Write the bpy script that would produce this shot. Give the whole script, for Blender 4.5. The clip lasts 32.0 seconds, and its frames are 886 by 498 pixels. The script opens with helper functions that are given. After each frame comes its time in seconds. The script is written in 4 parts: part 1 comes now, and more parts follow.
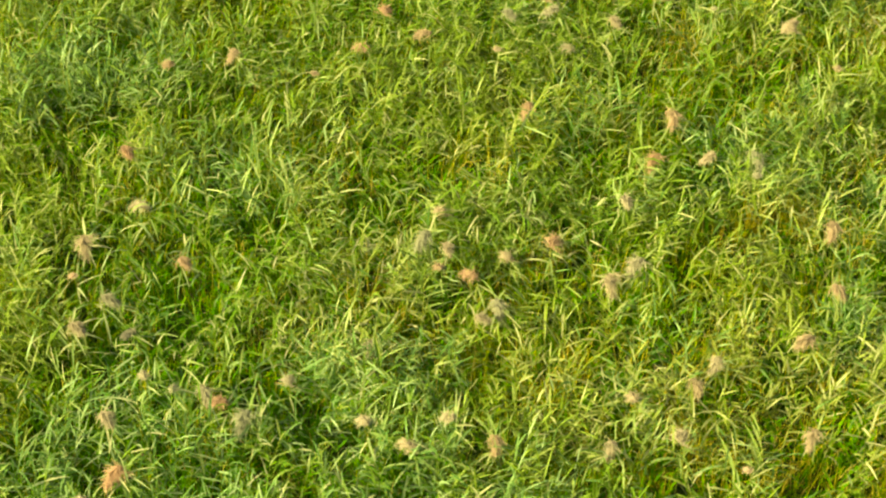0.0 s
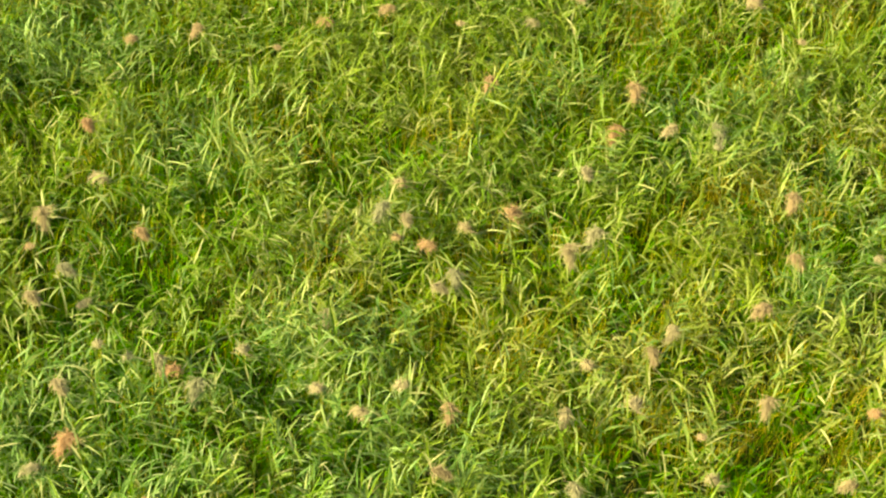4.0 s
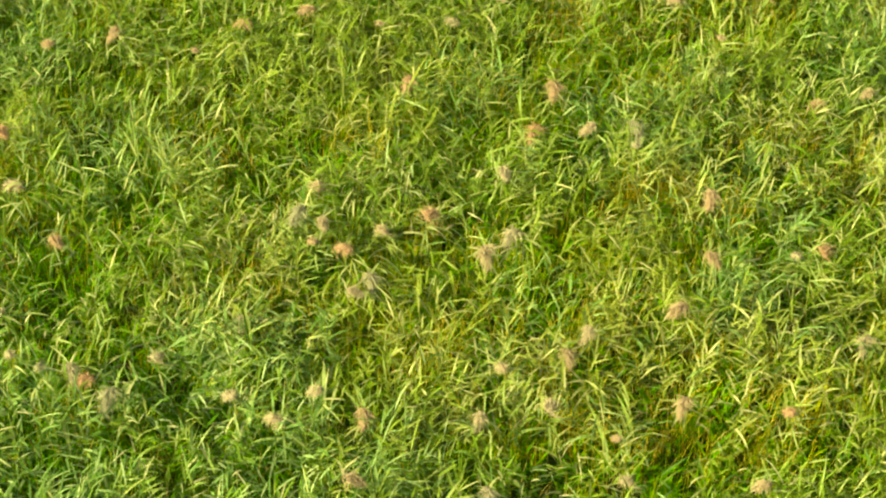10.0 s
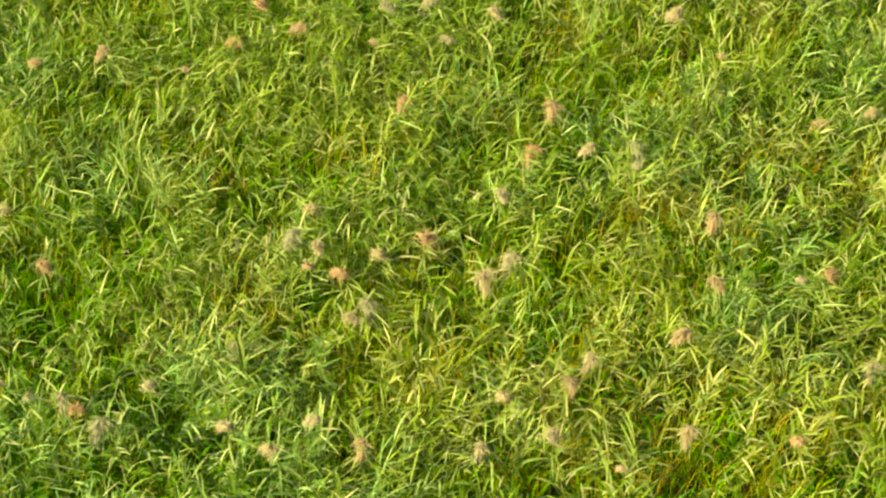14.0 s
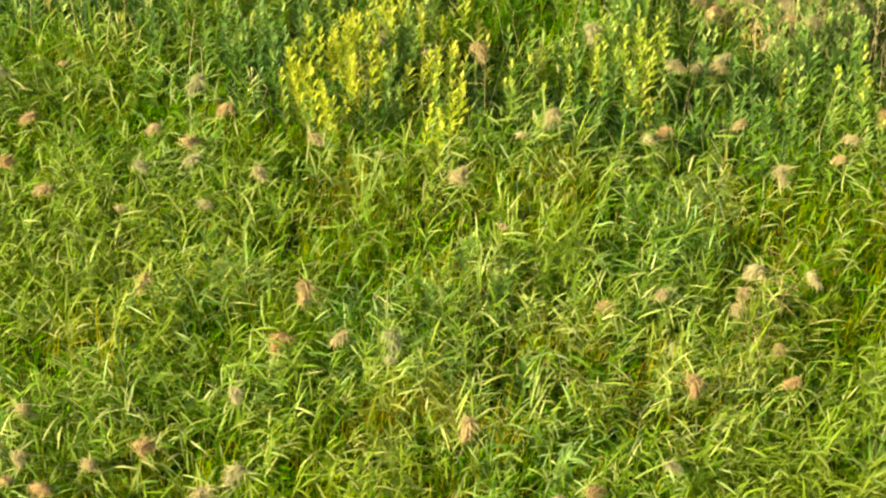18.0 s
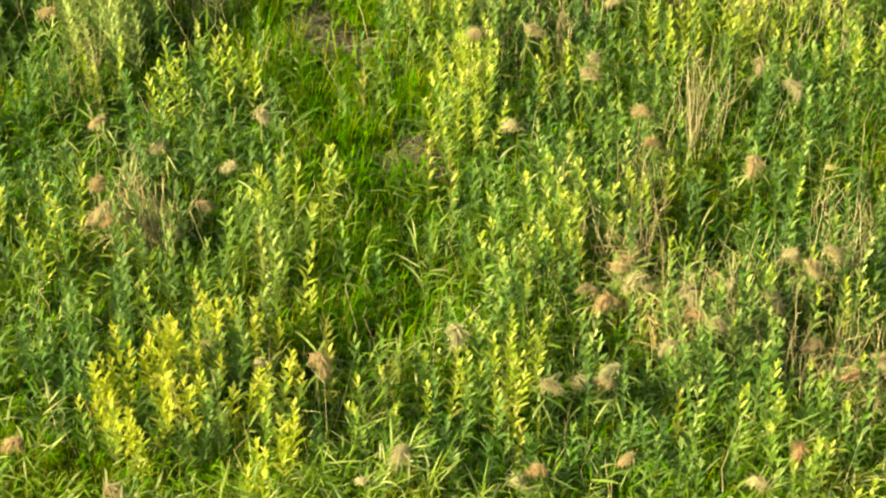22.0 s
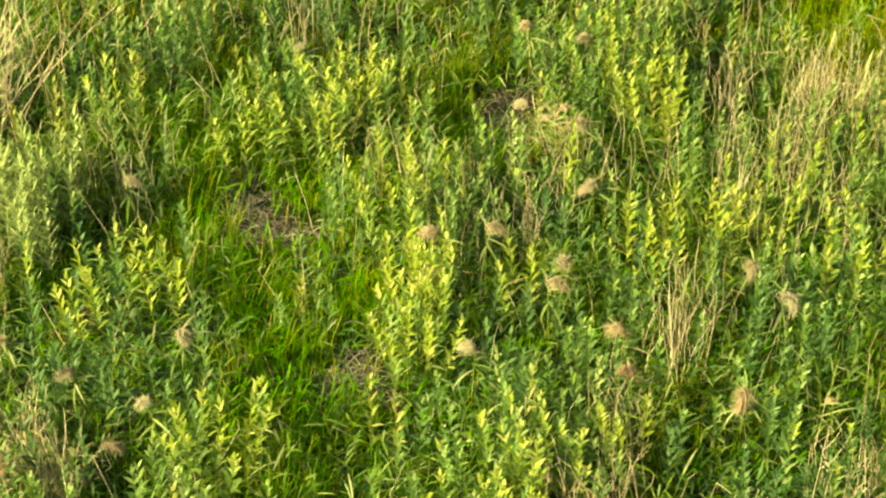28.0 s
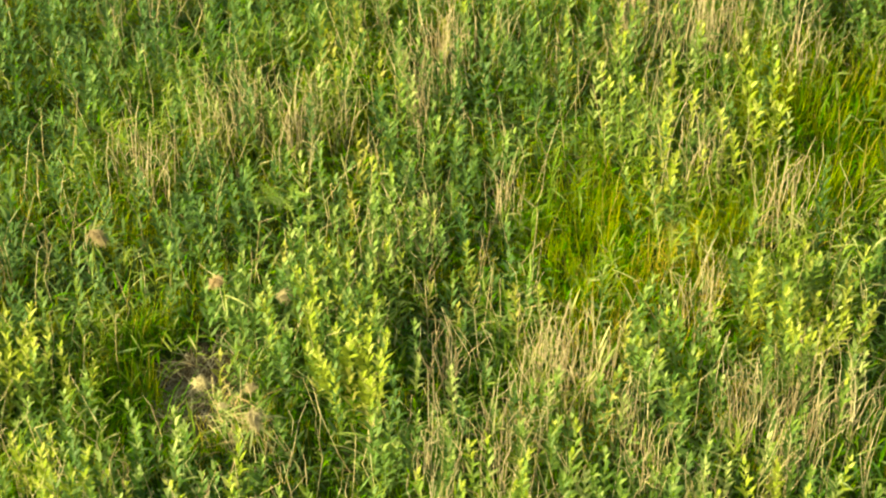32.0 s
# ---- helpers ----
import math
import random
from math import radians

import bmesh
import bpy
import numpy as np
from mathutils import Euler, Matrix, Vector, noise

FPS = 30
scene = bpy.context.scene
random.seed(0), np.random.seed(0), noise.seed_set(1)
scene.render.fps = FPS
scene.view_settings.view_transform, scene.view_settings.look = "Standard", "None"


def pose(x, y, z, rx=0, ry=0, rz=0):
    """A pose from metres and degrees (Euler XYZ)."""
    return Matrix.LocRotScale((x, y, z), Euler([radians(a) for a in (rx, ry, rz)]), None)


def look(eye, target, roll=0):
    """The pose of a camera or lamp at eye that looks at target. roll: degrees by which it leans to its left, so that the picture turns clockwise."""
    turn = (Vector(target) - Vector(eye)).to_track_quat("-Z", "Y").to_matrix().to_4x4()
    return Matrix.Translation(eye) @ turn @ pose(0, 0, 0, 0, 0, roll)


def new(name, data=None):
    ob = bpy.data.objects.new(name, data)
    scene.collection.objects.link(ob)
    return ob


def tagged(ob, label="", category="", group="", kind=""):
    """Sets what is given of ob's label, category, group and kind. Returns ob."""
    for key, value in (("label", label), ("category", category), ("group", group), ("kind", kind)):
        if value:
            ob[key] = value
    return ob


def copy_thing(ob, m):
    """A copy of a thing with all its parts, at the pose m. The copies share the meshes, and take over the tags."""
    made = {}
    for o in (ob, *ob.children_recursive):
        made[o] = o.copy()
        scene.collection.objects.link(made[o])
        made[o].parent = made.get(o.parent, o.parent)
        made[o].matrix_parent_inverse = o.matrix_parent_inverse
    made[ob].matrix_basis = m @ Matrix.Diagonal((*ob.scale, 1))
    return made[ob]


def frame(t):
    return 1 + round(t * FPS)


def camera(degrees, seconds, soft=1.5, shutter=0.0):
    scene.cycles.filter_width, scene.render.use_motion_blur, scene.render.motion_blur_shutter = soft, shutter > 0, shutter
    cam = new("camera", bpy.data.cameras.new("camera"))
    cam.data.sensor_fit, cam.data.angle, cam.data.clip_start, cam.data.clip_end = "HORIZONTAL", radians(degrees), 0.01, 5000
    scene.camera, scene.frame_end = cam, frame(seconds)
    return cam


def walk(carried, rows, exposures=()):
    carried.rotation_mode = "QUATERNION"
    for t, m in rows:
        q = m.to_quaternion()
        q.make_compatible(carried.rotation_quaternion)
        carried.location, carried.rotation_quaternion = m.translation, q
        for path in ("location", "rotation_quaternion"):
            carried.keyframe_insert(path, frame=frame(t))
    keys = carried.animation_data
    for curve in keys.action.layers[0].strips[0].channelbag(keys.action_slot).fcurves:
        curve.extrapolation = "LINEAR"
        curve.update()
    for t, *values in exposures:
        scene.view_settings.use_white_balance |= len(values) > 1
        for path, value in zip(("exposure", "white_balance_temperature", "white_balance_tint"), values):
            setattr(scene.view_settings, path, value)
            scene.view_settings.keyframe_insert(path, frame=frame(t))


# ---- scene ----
cam = camera(25.00, 32.0, soft=2.28)

# seconds, eye, tilt, lean, turn
PATH = [
    (0, -0.019, -12.668, 11.956, -42.403, 0.140, 0.000),
    (0.5, -0.002, -12.682, 11.931, -42.370, 0.084, 0.055),
    (1, 0.021, -12.703, 11.896, -42.327, 0.042, 0.150),
    (1.5, 0.055, -12.727, 11.857, -42.276, 0.119, 0.166),
    (2, 0.101, -12.752, 11.819, -42.243, -0.052, 0.185),
    (2.5, 0.169, -12.783, 11.783, -42.221, 0.013, 0.179),
    (3, 0.255, -12.819, 11.745, -42.150, -0.076, 0.122),
    (3.5, 0.341, -12.851, 11.709, -42.087, -0.020, 0.196),
    (5.5, 0.480, -12.839, 11.637, -42.329, -0.491, 0.781),
    (6, 0.505, -12.823, 11.636, -42.277, -0.251, 0.135),
    (6.5, 0.541, -12.810, 11.649, -42.364, -0.211, 0.081),
    (7, 0.583, -12.796, 11.672, -42.421, -0.260, 0.062),
    (7.5, 0.627, -12.781, 11.697, -42.517, 0.015, -0.796),
    (8, 0.669, -12.766, 11.715, -42.502, -0.006, -1.195),
    (8.5, 0.718, -12.749, 11.728, -42.561, -0.105, -1.019),
    (9, 0.773, -12.729, 11.739, -42.615, -0.161, -0.841),
    (9.5, 0.817, -12.712, 11.741, -42.594, -0.148, -0.841),
    (10, 0.834, -12.702, 11.724, -42.517, -0.175, -0.889),
    (10.5, 0.808, -12.710, 11.672, -42.382, -0.068, -1.046),
    (11, 0.753, -12.729, 11.596, -42.170, 0.008, -1.368),
    (11.5, 0.694, -12.740, 11.523, -41.963, 0.155, -1.640),
    (12, 0.657, -12.723, 11.483, -41.900, 0.222, -1.819),
    (12.5, 0.636, -12.696, 11.494, -42.039, 0.392, -1.909),
    (13, 0.622, -12.662, 11.538, -42.212, 0.449, -1.966),
    (13.5, 0.635, -12.577, 11.586, -42.303, 0.378, -1.899),
    (15.5, 1.153, -11.141, 11.558, -42.248, -0.058, -0.678),
    (16, 1.399, -10.778, 11.523, -42.334, -0.061, -0.528),
    (16.5, 1.729, -10.583, 11.474, -42.100, -0.065, -0.617),
    (17, 2.128, -10.485, 11.412, -41.706, -0.052, -0.678),
    (17.5, 2.535, -10.383, 11.355, -41.400, -0.059, -0.944),
    (18, 2.887, -10.175, 11.322, -41.365, 0.033, -1.231),
    (18.5, 3.172, -9.823, 11.322, -41.630, 0.206, -1.484),
    (19, 3.422, -9.385, 11.346, -41.833, 0.139, -1.566),
    (19.5, 3.639, -8.903, 11.376, -41.682, 0.036, -1.524),
    (20, 3.824, -8.415, 11.395, -41.250, -0.046, -1.473),
    (20.5, 3.976, -7.897, 11.399, -40.898, 0.021, -1.456),
    (21, 4.096, -7.339, 11.396, -40.877, 0.177, -1.395),
    (21.5, 4.184, -6.807, 11.391, -40.938, 0.024, -1.275),
    (22, 4.246, -6.365, 11.391, -41.066, -0.083, -1.174),
    (22.5, 4.266, -6.047, 11.395, -41.061, -0.000, -1.106),
    (23, 4.250, -5.813, 11.402, -41.024, -0.048, -1.133),
    (23.5, 4.222, -5.617, 11.410, -41.029, 0.044, -1.210),
    (24, 4.208, -5.415, 11.417, -41.097, 0.024, -1.224),
    (24.5, 4.206, -5.208, 11.426, -41.273, -0.001, -1.203),
    (25, 4.204, -5.014, 11.437, -41.354, -0.052, -1.081),
    (25.5, 4.219, -4.819, 11.443, -41.267, -0.158, -0.858),
    (27.5, 4.513, -3.854, 11.357, -40.716, -0.327, -0.849),
    (28, 4.745, -3.587, 11.333, -40.827, -0.118, -1.040),
    (28.5, 5.152, -3.344, 11.311, -40.899, 0.001, -1.257),
    (29, 5.690, -3.115, 11.289, -40.952, 0.091, -1.232),
    (29.5, 6.239, -2.838, 11.283, -40.935, 0.088, -0.928),
    (30, 6.678, -2.451, 11.307, -40.559, -0.072, -0.652),
    (30.5, 6.980, -1.853, 11.385, -40.324, -0.072, -0.742),
    (31, 7.207, -1.105, 11.502, -40.605, 0.023, -0.892),
    (31.5, 7.374, -0.392, 11.619, -41.090, 0.128, -0.991),
    (32, 7.495, 0.100, 11.700, -42.062, 0.160, -0.675),
]
walk(cam, [(t, pose(x, y, z, 0, 0, turn) @ pose(0, 0, 0, 90 + tilt) @ pose(0, 0, 0, 0, 0, lean))
           for t, x, y, z, tilt, lean, turn in PATH])

# ---- light ----
SUN_FROM = Vector((-0.94, -0.34, 0.56)).normalized()
world = bpy.data.worlds.new("evening_sky")
scene.world = world
world.use_nodes = True
wn, wl = world.node_tree.nodes, world.node_tree.links
sky = wn.new("ShaderNodeTexSky")
sky.sky_type, sky.sun_disc = "NISHITA", False
sky.air_density, sky.dust_density, sky.ozone_density = 0.7, 6.0, 0.2
sky.sun_elevation = math.asin(SUN_FROM.z)
sky.sun_rotation = math.atan2(SUN_FROM.x, SUN_FROM.y)
wl.new(sky.outputs["Color"], wn["Background"].inputs["Color"])
wn["Background"].inputs["Strength"].default_value = 0.08
sun_data = bpy.data.lights.new("sun", "SUN")
sun_data.energy, sun_data.angle, sun_data.color = 5.0, radians(2.0), (1.0, 0.83, 0.54)
sun = new("sun", sun_data)
sun.matrix_world = look((0, 0, 30), Vector((0, 0, 30)) - SUN_FROM)
scene.view_settings.exposure = 1.96
scene.view_settings.use_white_balance = True
scene.view_settings.white_balance_temperature, scene.view_settings.white_balance_tint = 8600, -17


# ---- materials ----
def nodes_of(name):
    m = bpy.data.materials.new(name)
    m.use_nodes = True
    return m, m.node_tree.nodes, m.node_tree.links


def ramp(n, l, source, stops):
    r = n.new("ShaderNodeValToRGB")
    while len(r.color_ramp.elements) < len(stops):
        r.color_ramp.elements.new(0.5)
    for e, (p, c) in zip(r.color_ramp.elements, stops):
        e.position, e.color = p, (*c, 1)
    l.new(source, r.inputs["Fac"])
    return r


def leaf_material(name, stops, drier, through_light=0.45, rough=0.42, single=False, patch=0.55, share=0.35, sheen=0.3):
    """A thin leaf: colour from leaf to leaf, slow drift over the field, fine streaks, light shining through."""
    m, n, l = nodes_of(name)
    b = n["Principled BSDF"]
    geo = n.new("ShaderNodeNewGeometry")
    if single:
        rnd = n.new("ShaderNodeObjectInfo").outputs["Random"]
    else:
        rnd = geo.outputs["Random Per Island"]
    base = ramp(n, l, rnd, stops)
    wide = n.new("ShaderNodeTexNoise")
    wide.inputs["Scale"].default_value, wide.inputs["Detail"].default_value = patch, 3.0
    l.new(geo.outputs["Position"], wide.inputs["Vector"])
    sharp = n.new("ShaderNodeMapRange")
    sharp.inputs["From Min"].default_value, sharp.inputs["From Max"].default_value = 0.42, 0.66
    sharp.inputs["To Max"].default_value = share
    l.new(wide.outputs["Fac"], sharp.inputs["Value"])
    mix = n.new("ShaderNodeMixRGB")
    mix.inputs["Color2"].default_value = (*drier, 1)
    l.new(sharp.outputs["Result"], mix.inputs["Fac"])
    l.new(base.outputs["Color"], mix.inputs["Color1"])
    fine = n.new("ShaderNodeTexNoise")
    fine.inputs["Scale"].default_value, fine.inputs["Detail"].default_value = 45.0, 2.0
    l.new(geo.outputs["Position"], fine.inputs["Vector"])
    grade = n.new("ShaderNodeMapRange")
    grade.inputs["To Min"].default_value, grade.inputs["To Max"].default_value = 0.72, 1.28
    l.new(fine.outputs["Fac"], grade.inputs["Value"])
    tone = n.new("ShaderNodeMixRGB")
    tone.blend_type, tone.inputs["Fac"].default_value = "MULTIPLY", 1.0
    l.new(mix.outputs["Color"], tone.inputs["Color1"])
    l.new(grade.outputs["Result"], tone.inputs["Color2"])
    l.new(tone.outputs["Color"], b.inputs["Base Color"])
    b.inputs["Roughness"].default_value = rough
    b.inputs["Specular IOR Level"].default_value = sheen
    glow = n.new("ShaderNodeBsdfTranslucent")
    l.new(tone.outputs["Color"], glow.inputs["Color"])
    both = n.new("ShaderNodeMixShader")
    both.inputs["Fac"].default_value = through_light
    l.new(b.outputs["BSDF"], both.inputs[1])
    l.new(glow.outputs["BSDF"], both.inputs[2])
    l.new(both.outputs["Shader"], n["Material Output"].inputs["Surface"])
    return m


REED = leaf_material("reed_leaf", [(0, (0.062, 0.125, 0.010)), (0.4, (0.106, 0.190, 0.018)), (0.7, (0.164, 0.245, 0.050)), (0.9, (0.23, 0.295, 0.105)), (1, (0.36, 0.365, 0.20))], (0.22, 0.245, 0.025), 0.45, 0.6, share=0.35, sheen=0.09)
REED_ONE = leaf_material("reed_leaf_single", [(0, (0.13, 0.215, 0.045)), (0.5, (0.205, 0.285, 0.095)), (0.82, (0.30, 0.355, 0.155)), (1, (0.42, 0.41, 0.22))], (0.25, 0.29, 0.06), 0.35, 0.55, single=True, sheen=0.12)
GRASS = leaf_material("grass_blade", [(0, (0.090, 0.155, 0.004)), (0.5, (0.160, 0.228, 0.006)), (0.82, (0.25, 0.278, 0.010)), (0.94, (0.31, 0.27, 0.05)), (1, (0.40, 0.30, 0.10))], (0.27, 0.25, 0.012), 0.5, 0.6, share=0.3, sheen=0.04)
REED_DRY = leaf_material("reed_leaf_yellowing", [(0, (0.13, 0.19, 0.020)), (0.45, (0.20, 0.255, 0.060)), (0.75, (0.27, 0.31, 0.13)), (1, (0.39, 0.385, 0.23))], (0.25, 0.28, 0.06), 0.45, 0.6, sheen=0.09)
REED_BLUE = leaf_material("reed_leaf_bluish", [(0, (0.055, 0.125, 0.020)), (0.45, (0.105, 0.195, 0.050)), (0.8, (0.19, 0.275, 0.11)), (1, (0.29, 0.36, 0.18))], (0.12, 0.205, 0.045), 0.4, 0.55, sheen=0.15)
GRASS_LUSH = leaf_material("grass_blade_lush", [(0, (0.044, 0.141, 0.004)), (0.6, (0.076, 0.212, 0.006)), (1, (0.133, 0.268, 0.009))], (0.114, 0.222, 0.007), 0.5, 0.6, share=0.2, sheen=0.04)
GRASS_DRY = leaf_material("grass_blade_yellowing", [(0, (0.18, 0.19, 0.009)), (0.6, (0.30, 0.275, 0.018)), (1, (0.44, 0.34, 0.08))], (0.34, 0.30, 0.022), 0.5, 0.6, sheen=0.05)
COVER = leaf_material("herb_leaf", [(0, (0.054, 0.122, 0.030)), (0.6, (0.092, 0.174, 0.054)), (1, (0.155, 0.215, 0.090))], (0.120, 0.165, 0.060), 0.42, 0.6, sheen=0.1)
WILLOW = leaf_material("willow_leaf", [(0, (0.060, 0.133, 0.026)), (0.5, (0.098, 0.190, 0.048)), (1, (0.173, 0.271, 0.110))], (0.141, 0.215, 0.052), 0.52, 0.55, sheen=0.16)
WILLOW_DARK = leaf_material("willow_leaf_dark", [(0, (0.040, 0.099, 0.024)), (0.6, (0.071, 0.149, 0.050)), (1, (0.137, 0.216, 0.104))], (0.100, 0.170, 0.052), 0.52, 0.55, sheen=0.16)
WILLOW_OLIVE = leaf_material("willow_leaf_olive", [(0, (0.12, 0.150, 0.018)), (0.5, (0.20, 0.225, 0.040)), (1, (0.33, 0.32, 0.11))], (0.28, 0.25, 0.07), 0.4, 0.55, sheen=0.1)
WILLOW_TIP = leaf_material("willow_tip_leaf", [(0, (0.121, 0.214, 0.037)), (0.6, (0.181, 0.278, 0.065)), (1, (0.279, 0.359, 0.149))], (0.219, 0.298, 0.051), 0.5, 0.55, sheen=0.16)
# yellow-green young leaves, with the sun on the shoots put into their colour
WILLOW_SUNLIT_YELLOW = leaf_material("willow_sunlit_yellow_leaf", [(0, (0.22, 0.29, 0.022)), (0.6, (0.345, 0.39, 0.046)), (1, (0.52, 0.515, 0.135))], (0.41, 0.405, 0.055), 0.56, 0.55, sheen=0.12)
WILLOW_SUNLIT_LIME = leaf_material("willow_sunlit_lime_leaf", [(0, (0.205, 0.290, 0.030)), (0.6, (0.32, 0.39, 0.062)), (1, (0.49, 0.52, 0.17))], (0.37, 0.40, 0.068), 0.54, 0.55, sheen=0.12)
SILVER = leaf_material("silver_willow_leaf", [(0, (0.16, 0.225, 0.065)), (1, (0.37, 0.425, 0.19))], (0.27, 0.33, 0.10), 0.4, 0.5, sheen=0.15)


def fibre_material(name, stops, rough=0.8, single=True, through_light=0.0):
    m, n, l = nodes_of(name)
    b = n["Principled BSDF"]
    rnd = n.new("ShaderNodeObjectInfo").outputs["Random"] if single else n.new("ShaderNodeNewGeometry").outputs["Random Per Island"]
    base = ramp(n, l, rnd, stops)
    geo = n.new("ShaderNodeNewGeometry")
    fine = n.new("ShaderNodeTexNoise")
    fine.inputs["Scale"].default_value, fine.inputs["Detail"].default_value = 60.0, 3.0
    l.new(geo.outputs["Position"], fine.inputs["Vector"])
    grade = n.new("ShaderNodeMapRange")
    grade.inputs["To Min"].default_value, grade.inputs["To Max"].default_value = 0.8, 1.18
    l.new(fine.outputs["Fac"], grade.inputs["Value"])
    tone = n.new("ShaderNodeMixRGB")
    tone.blend_type, tone.inputs["Fac"].default_value = "MULTIPLY", 1.0
    l.new(base.outputs["Color"], tone.inputs["Color1"])
    l.new(grade.outputs["Result"], tone.inputs["Color2"])
    l.new(tone.outputs["Color"], b.inputs["Base Color"])
    b.inputs["Roughness"].default_value = rough
    b.inputs["Specular IOR Level"].default_value = 0.05
    if through_light:
        glow = n.new("ShaderNodeBsdfTranslucent")
        l.new(tone.outputs["Color"], glow.inputs["Color"])
        both = n.new("ShaderNodeMixShader")
        both.inputs["Fac"].default_value = through_light
        l.new(b.outputs["BSDF"], both.inputs[1])
        l.new(glow.outputs["BSDF"], both.inputs[2])
        l.new(both.outputs["Shader"], n["Material Output"].inputs["Surface"])
    return m


PLUME = fibre_material("plume_fluff", [(0, (0.32, 0.205, 0.125)), (0.15, (0.30, 0.225, 0.138)), (0.5, (0.285, 0.24, 0.15)), (0.8, (0.30, 0.27, 0.175)), (1, (0.22, 0.225, 0.14))], 0.9, through_light=0.25)
DRY = fibre_material("dry_stalk", [(0, (0.25, 0.20, 0.13)), (0.5, (0.35, 0.295, 0.195)), (1, (0.46, 0.41, 0.29))])
LITTER = fibre_material("grey_litter", [(0, (0.085, 0.075, 0.058)), (0.6, (0.16, 0.145, 0.115)), (1, (0.27, 0.25, 0.20))], single=False)
THATCH = fibre_material("dead_thatch", [(0, (0.11, 0.08, 0.045)), (0.6, (0.22, 0.16, 0.085)), (1, (0.36, 0.29, 0.16))], single=False)
DEAD = fibre_material("dead_stem", [(0, (0.24, 0.19, 0.11)), (0.5, (0.34, 0.285, 0.18)), (1, (0.46, 0.41, 0.28))], single=False)
STEM = fibre_material("green_stem", [(0, (0.10, 0.15, 0.018)), (1, (0.17, 0.19, 0.035))], 0.7)
STEMS = fibre_material("green_stems", [(0, (0.075, 0.13, 0.010)), (0.7, (0.12, 0.175, 0.014)), (1, (0.19, 0.19, 0.03))], 0.7, single=False)
DEAD_LEAF = fibre_material("dead_reed_leaf", [(0, (0.17, 0.12, 0.06)), (0.5, (0.24, 0.19, 0.095)), (1, (0.35, 0.30, 0.17))], 0.85, single=False)


def soil_material(name, hollow, mid, rise):
    """Damp earth with mossy or bare tones, crumbs and fine bumps."""
    m, n, l = nodes_of(name)
    b = n["Principled BSDF"]
    geo = n.new("ShaderNodeNewGeometry")
    big = n.new("ShaderNodeTexNoise")
    big.inputs["Scale"].default_value, big.inputs["Detail"].default_value = 1.3, 6.0
    small = n.new("ShaderNodeTexNoise")
    small.inputs["Scale"].default_value, small.inputs["Detail"].default_value = 38.0, 5.0
    for t in (big, small):
        l.new(geo.outputs["Position"], t.inputs["Vector"])
    c = ramp(n, l, big.outputs["Fac"], [(0.3, hollow), (0.5, mid), (0.7, rise)])
    d = ramp(n, l, small.outputs["Fac"], [(0.3, (0.5, 0.5, 0.5)), (0.7, (1.5, 1.45, 1.35))])
    tone = n.new("ShaderNodeMixRGB")
    tone.blend_type, tone.inputs["Fac"].default_value = "MULTIPLY", 1.0
    l.new(c.outputs["Color"], tone.inputs["Color1"])
    l.new(d.outputs["Color"], tone.inputs["Color2"])
    l.new(tone.outputs["Color"], b.inputs["Base Color"])
    b.inputs["Roughness"].default_value = 0.95
    b.inputs["Specular IOR Level"].default_value = 0.1
    bump = n.new("ShaderNodeBump")
    bump.inputs["Strength"].default_value, bump.inputs["Distance"].default_value = 0.8, 0.03
    l.new(small.outputs["Fac"], bump.inputs["Height"])
    l.new(bump.outputs["Normal"], b.inputs["Normal"])
    return m


SOIL = soil_material("mossy_soil", (0.020, 0.042, 0.006), (0.034, 0.054, 0.010), (0.030, 0.060, 0.008))
EARTH = soil_material("bare_earth", (0.040, 0.032, 0.020), (0.055, 0.044, 0.028), (0.048, 0.042, 0.024))

# ---- plan of the field ----
rng = np.random.default_rng(7)
# clearings with trodden, nearly bare ground: x, y, radius
BARE = [(3.43, 9.86, 0.33), (3.78, 9.66, 0.2), (3.24, 10.2, 0.18), (3.36, 6.2, 0.13), (5.66, 11.57, 0.44), (5.62, 11.2, 0.32), (4.29, 8.08, 0.22), (4.12, 7.83, 0.15), (1.85, 8.68, 0.15), (4.45, 7.74, 0.15), (3.21, 10.55, 0.2)]
# around them the tall growth stays lower on the side of the lanes
OPENED = [(x, y - 0.33, r * 1.45) for x, y, r in BARE]
# lanes of low grass through the willows: x, y, radius
LANES = [(9.1, 12.75, 0.6), (9.55, 12.4, 0.55), (9.15, 12.25, 0.5), (9.75, 11.75, 0.4), (3.78, 10.13, 0.35), (3.34, 10.14, 0.4), (3.6, 8.04, 0.4), (3.41, 7.57, 0.38), (3.72, 6.54, 0.45), (3.65, 5.73, 0.45), (4.32, 5.59, 0.45), (2.9, 10.71, 0.35), (2.99, 10.06, 0.4),
         (3.41, 8.65, 0.4), (3.96, 7.34, 0.5), (5.22, 11.79, 0.4), (4.94, 11.14, 0.4), (5.29, 10.86, 0.4), (8.83, 13.64, 0.6), (9.05, 13.21, 0.6), (8.77, 12.8, 0.5), (10.93, 14.32, 0.7), (10.37, 13.44, 0.5),
         (9.24, 12.4, 0.55), (3.87, 6.3, 0.45), (3.36, 5.64, 0.4), (2.76, 9.65, 0.35), (4.2, 8.65, 0.4), (4.2, 7.5, 0.45), (3.16, 9.1, 0.4), (2.5, 11.2, 0.4), (3.07, 12.0, 0.4), (9.9, 13.0, 0.6), (11.3, 13.9, 0.9), (11.2, 14.9, 0.9), (8.9, 12.3, 0.5)]
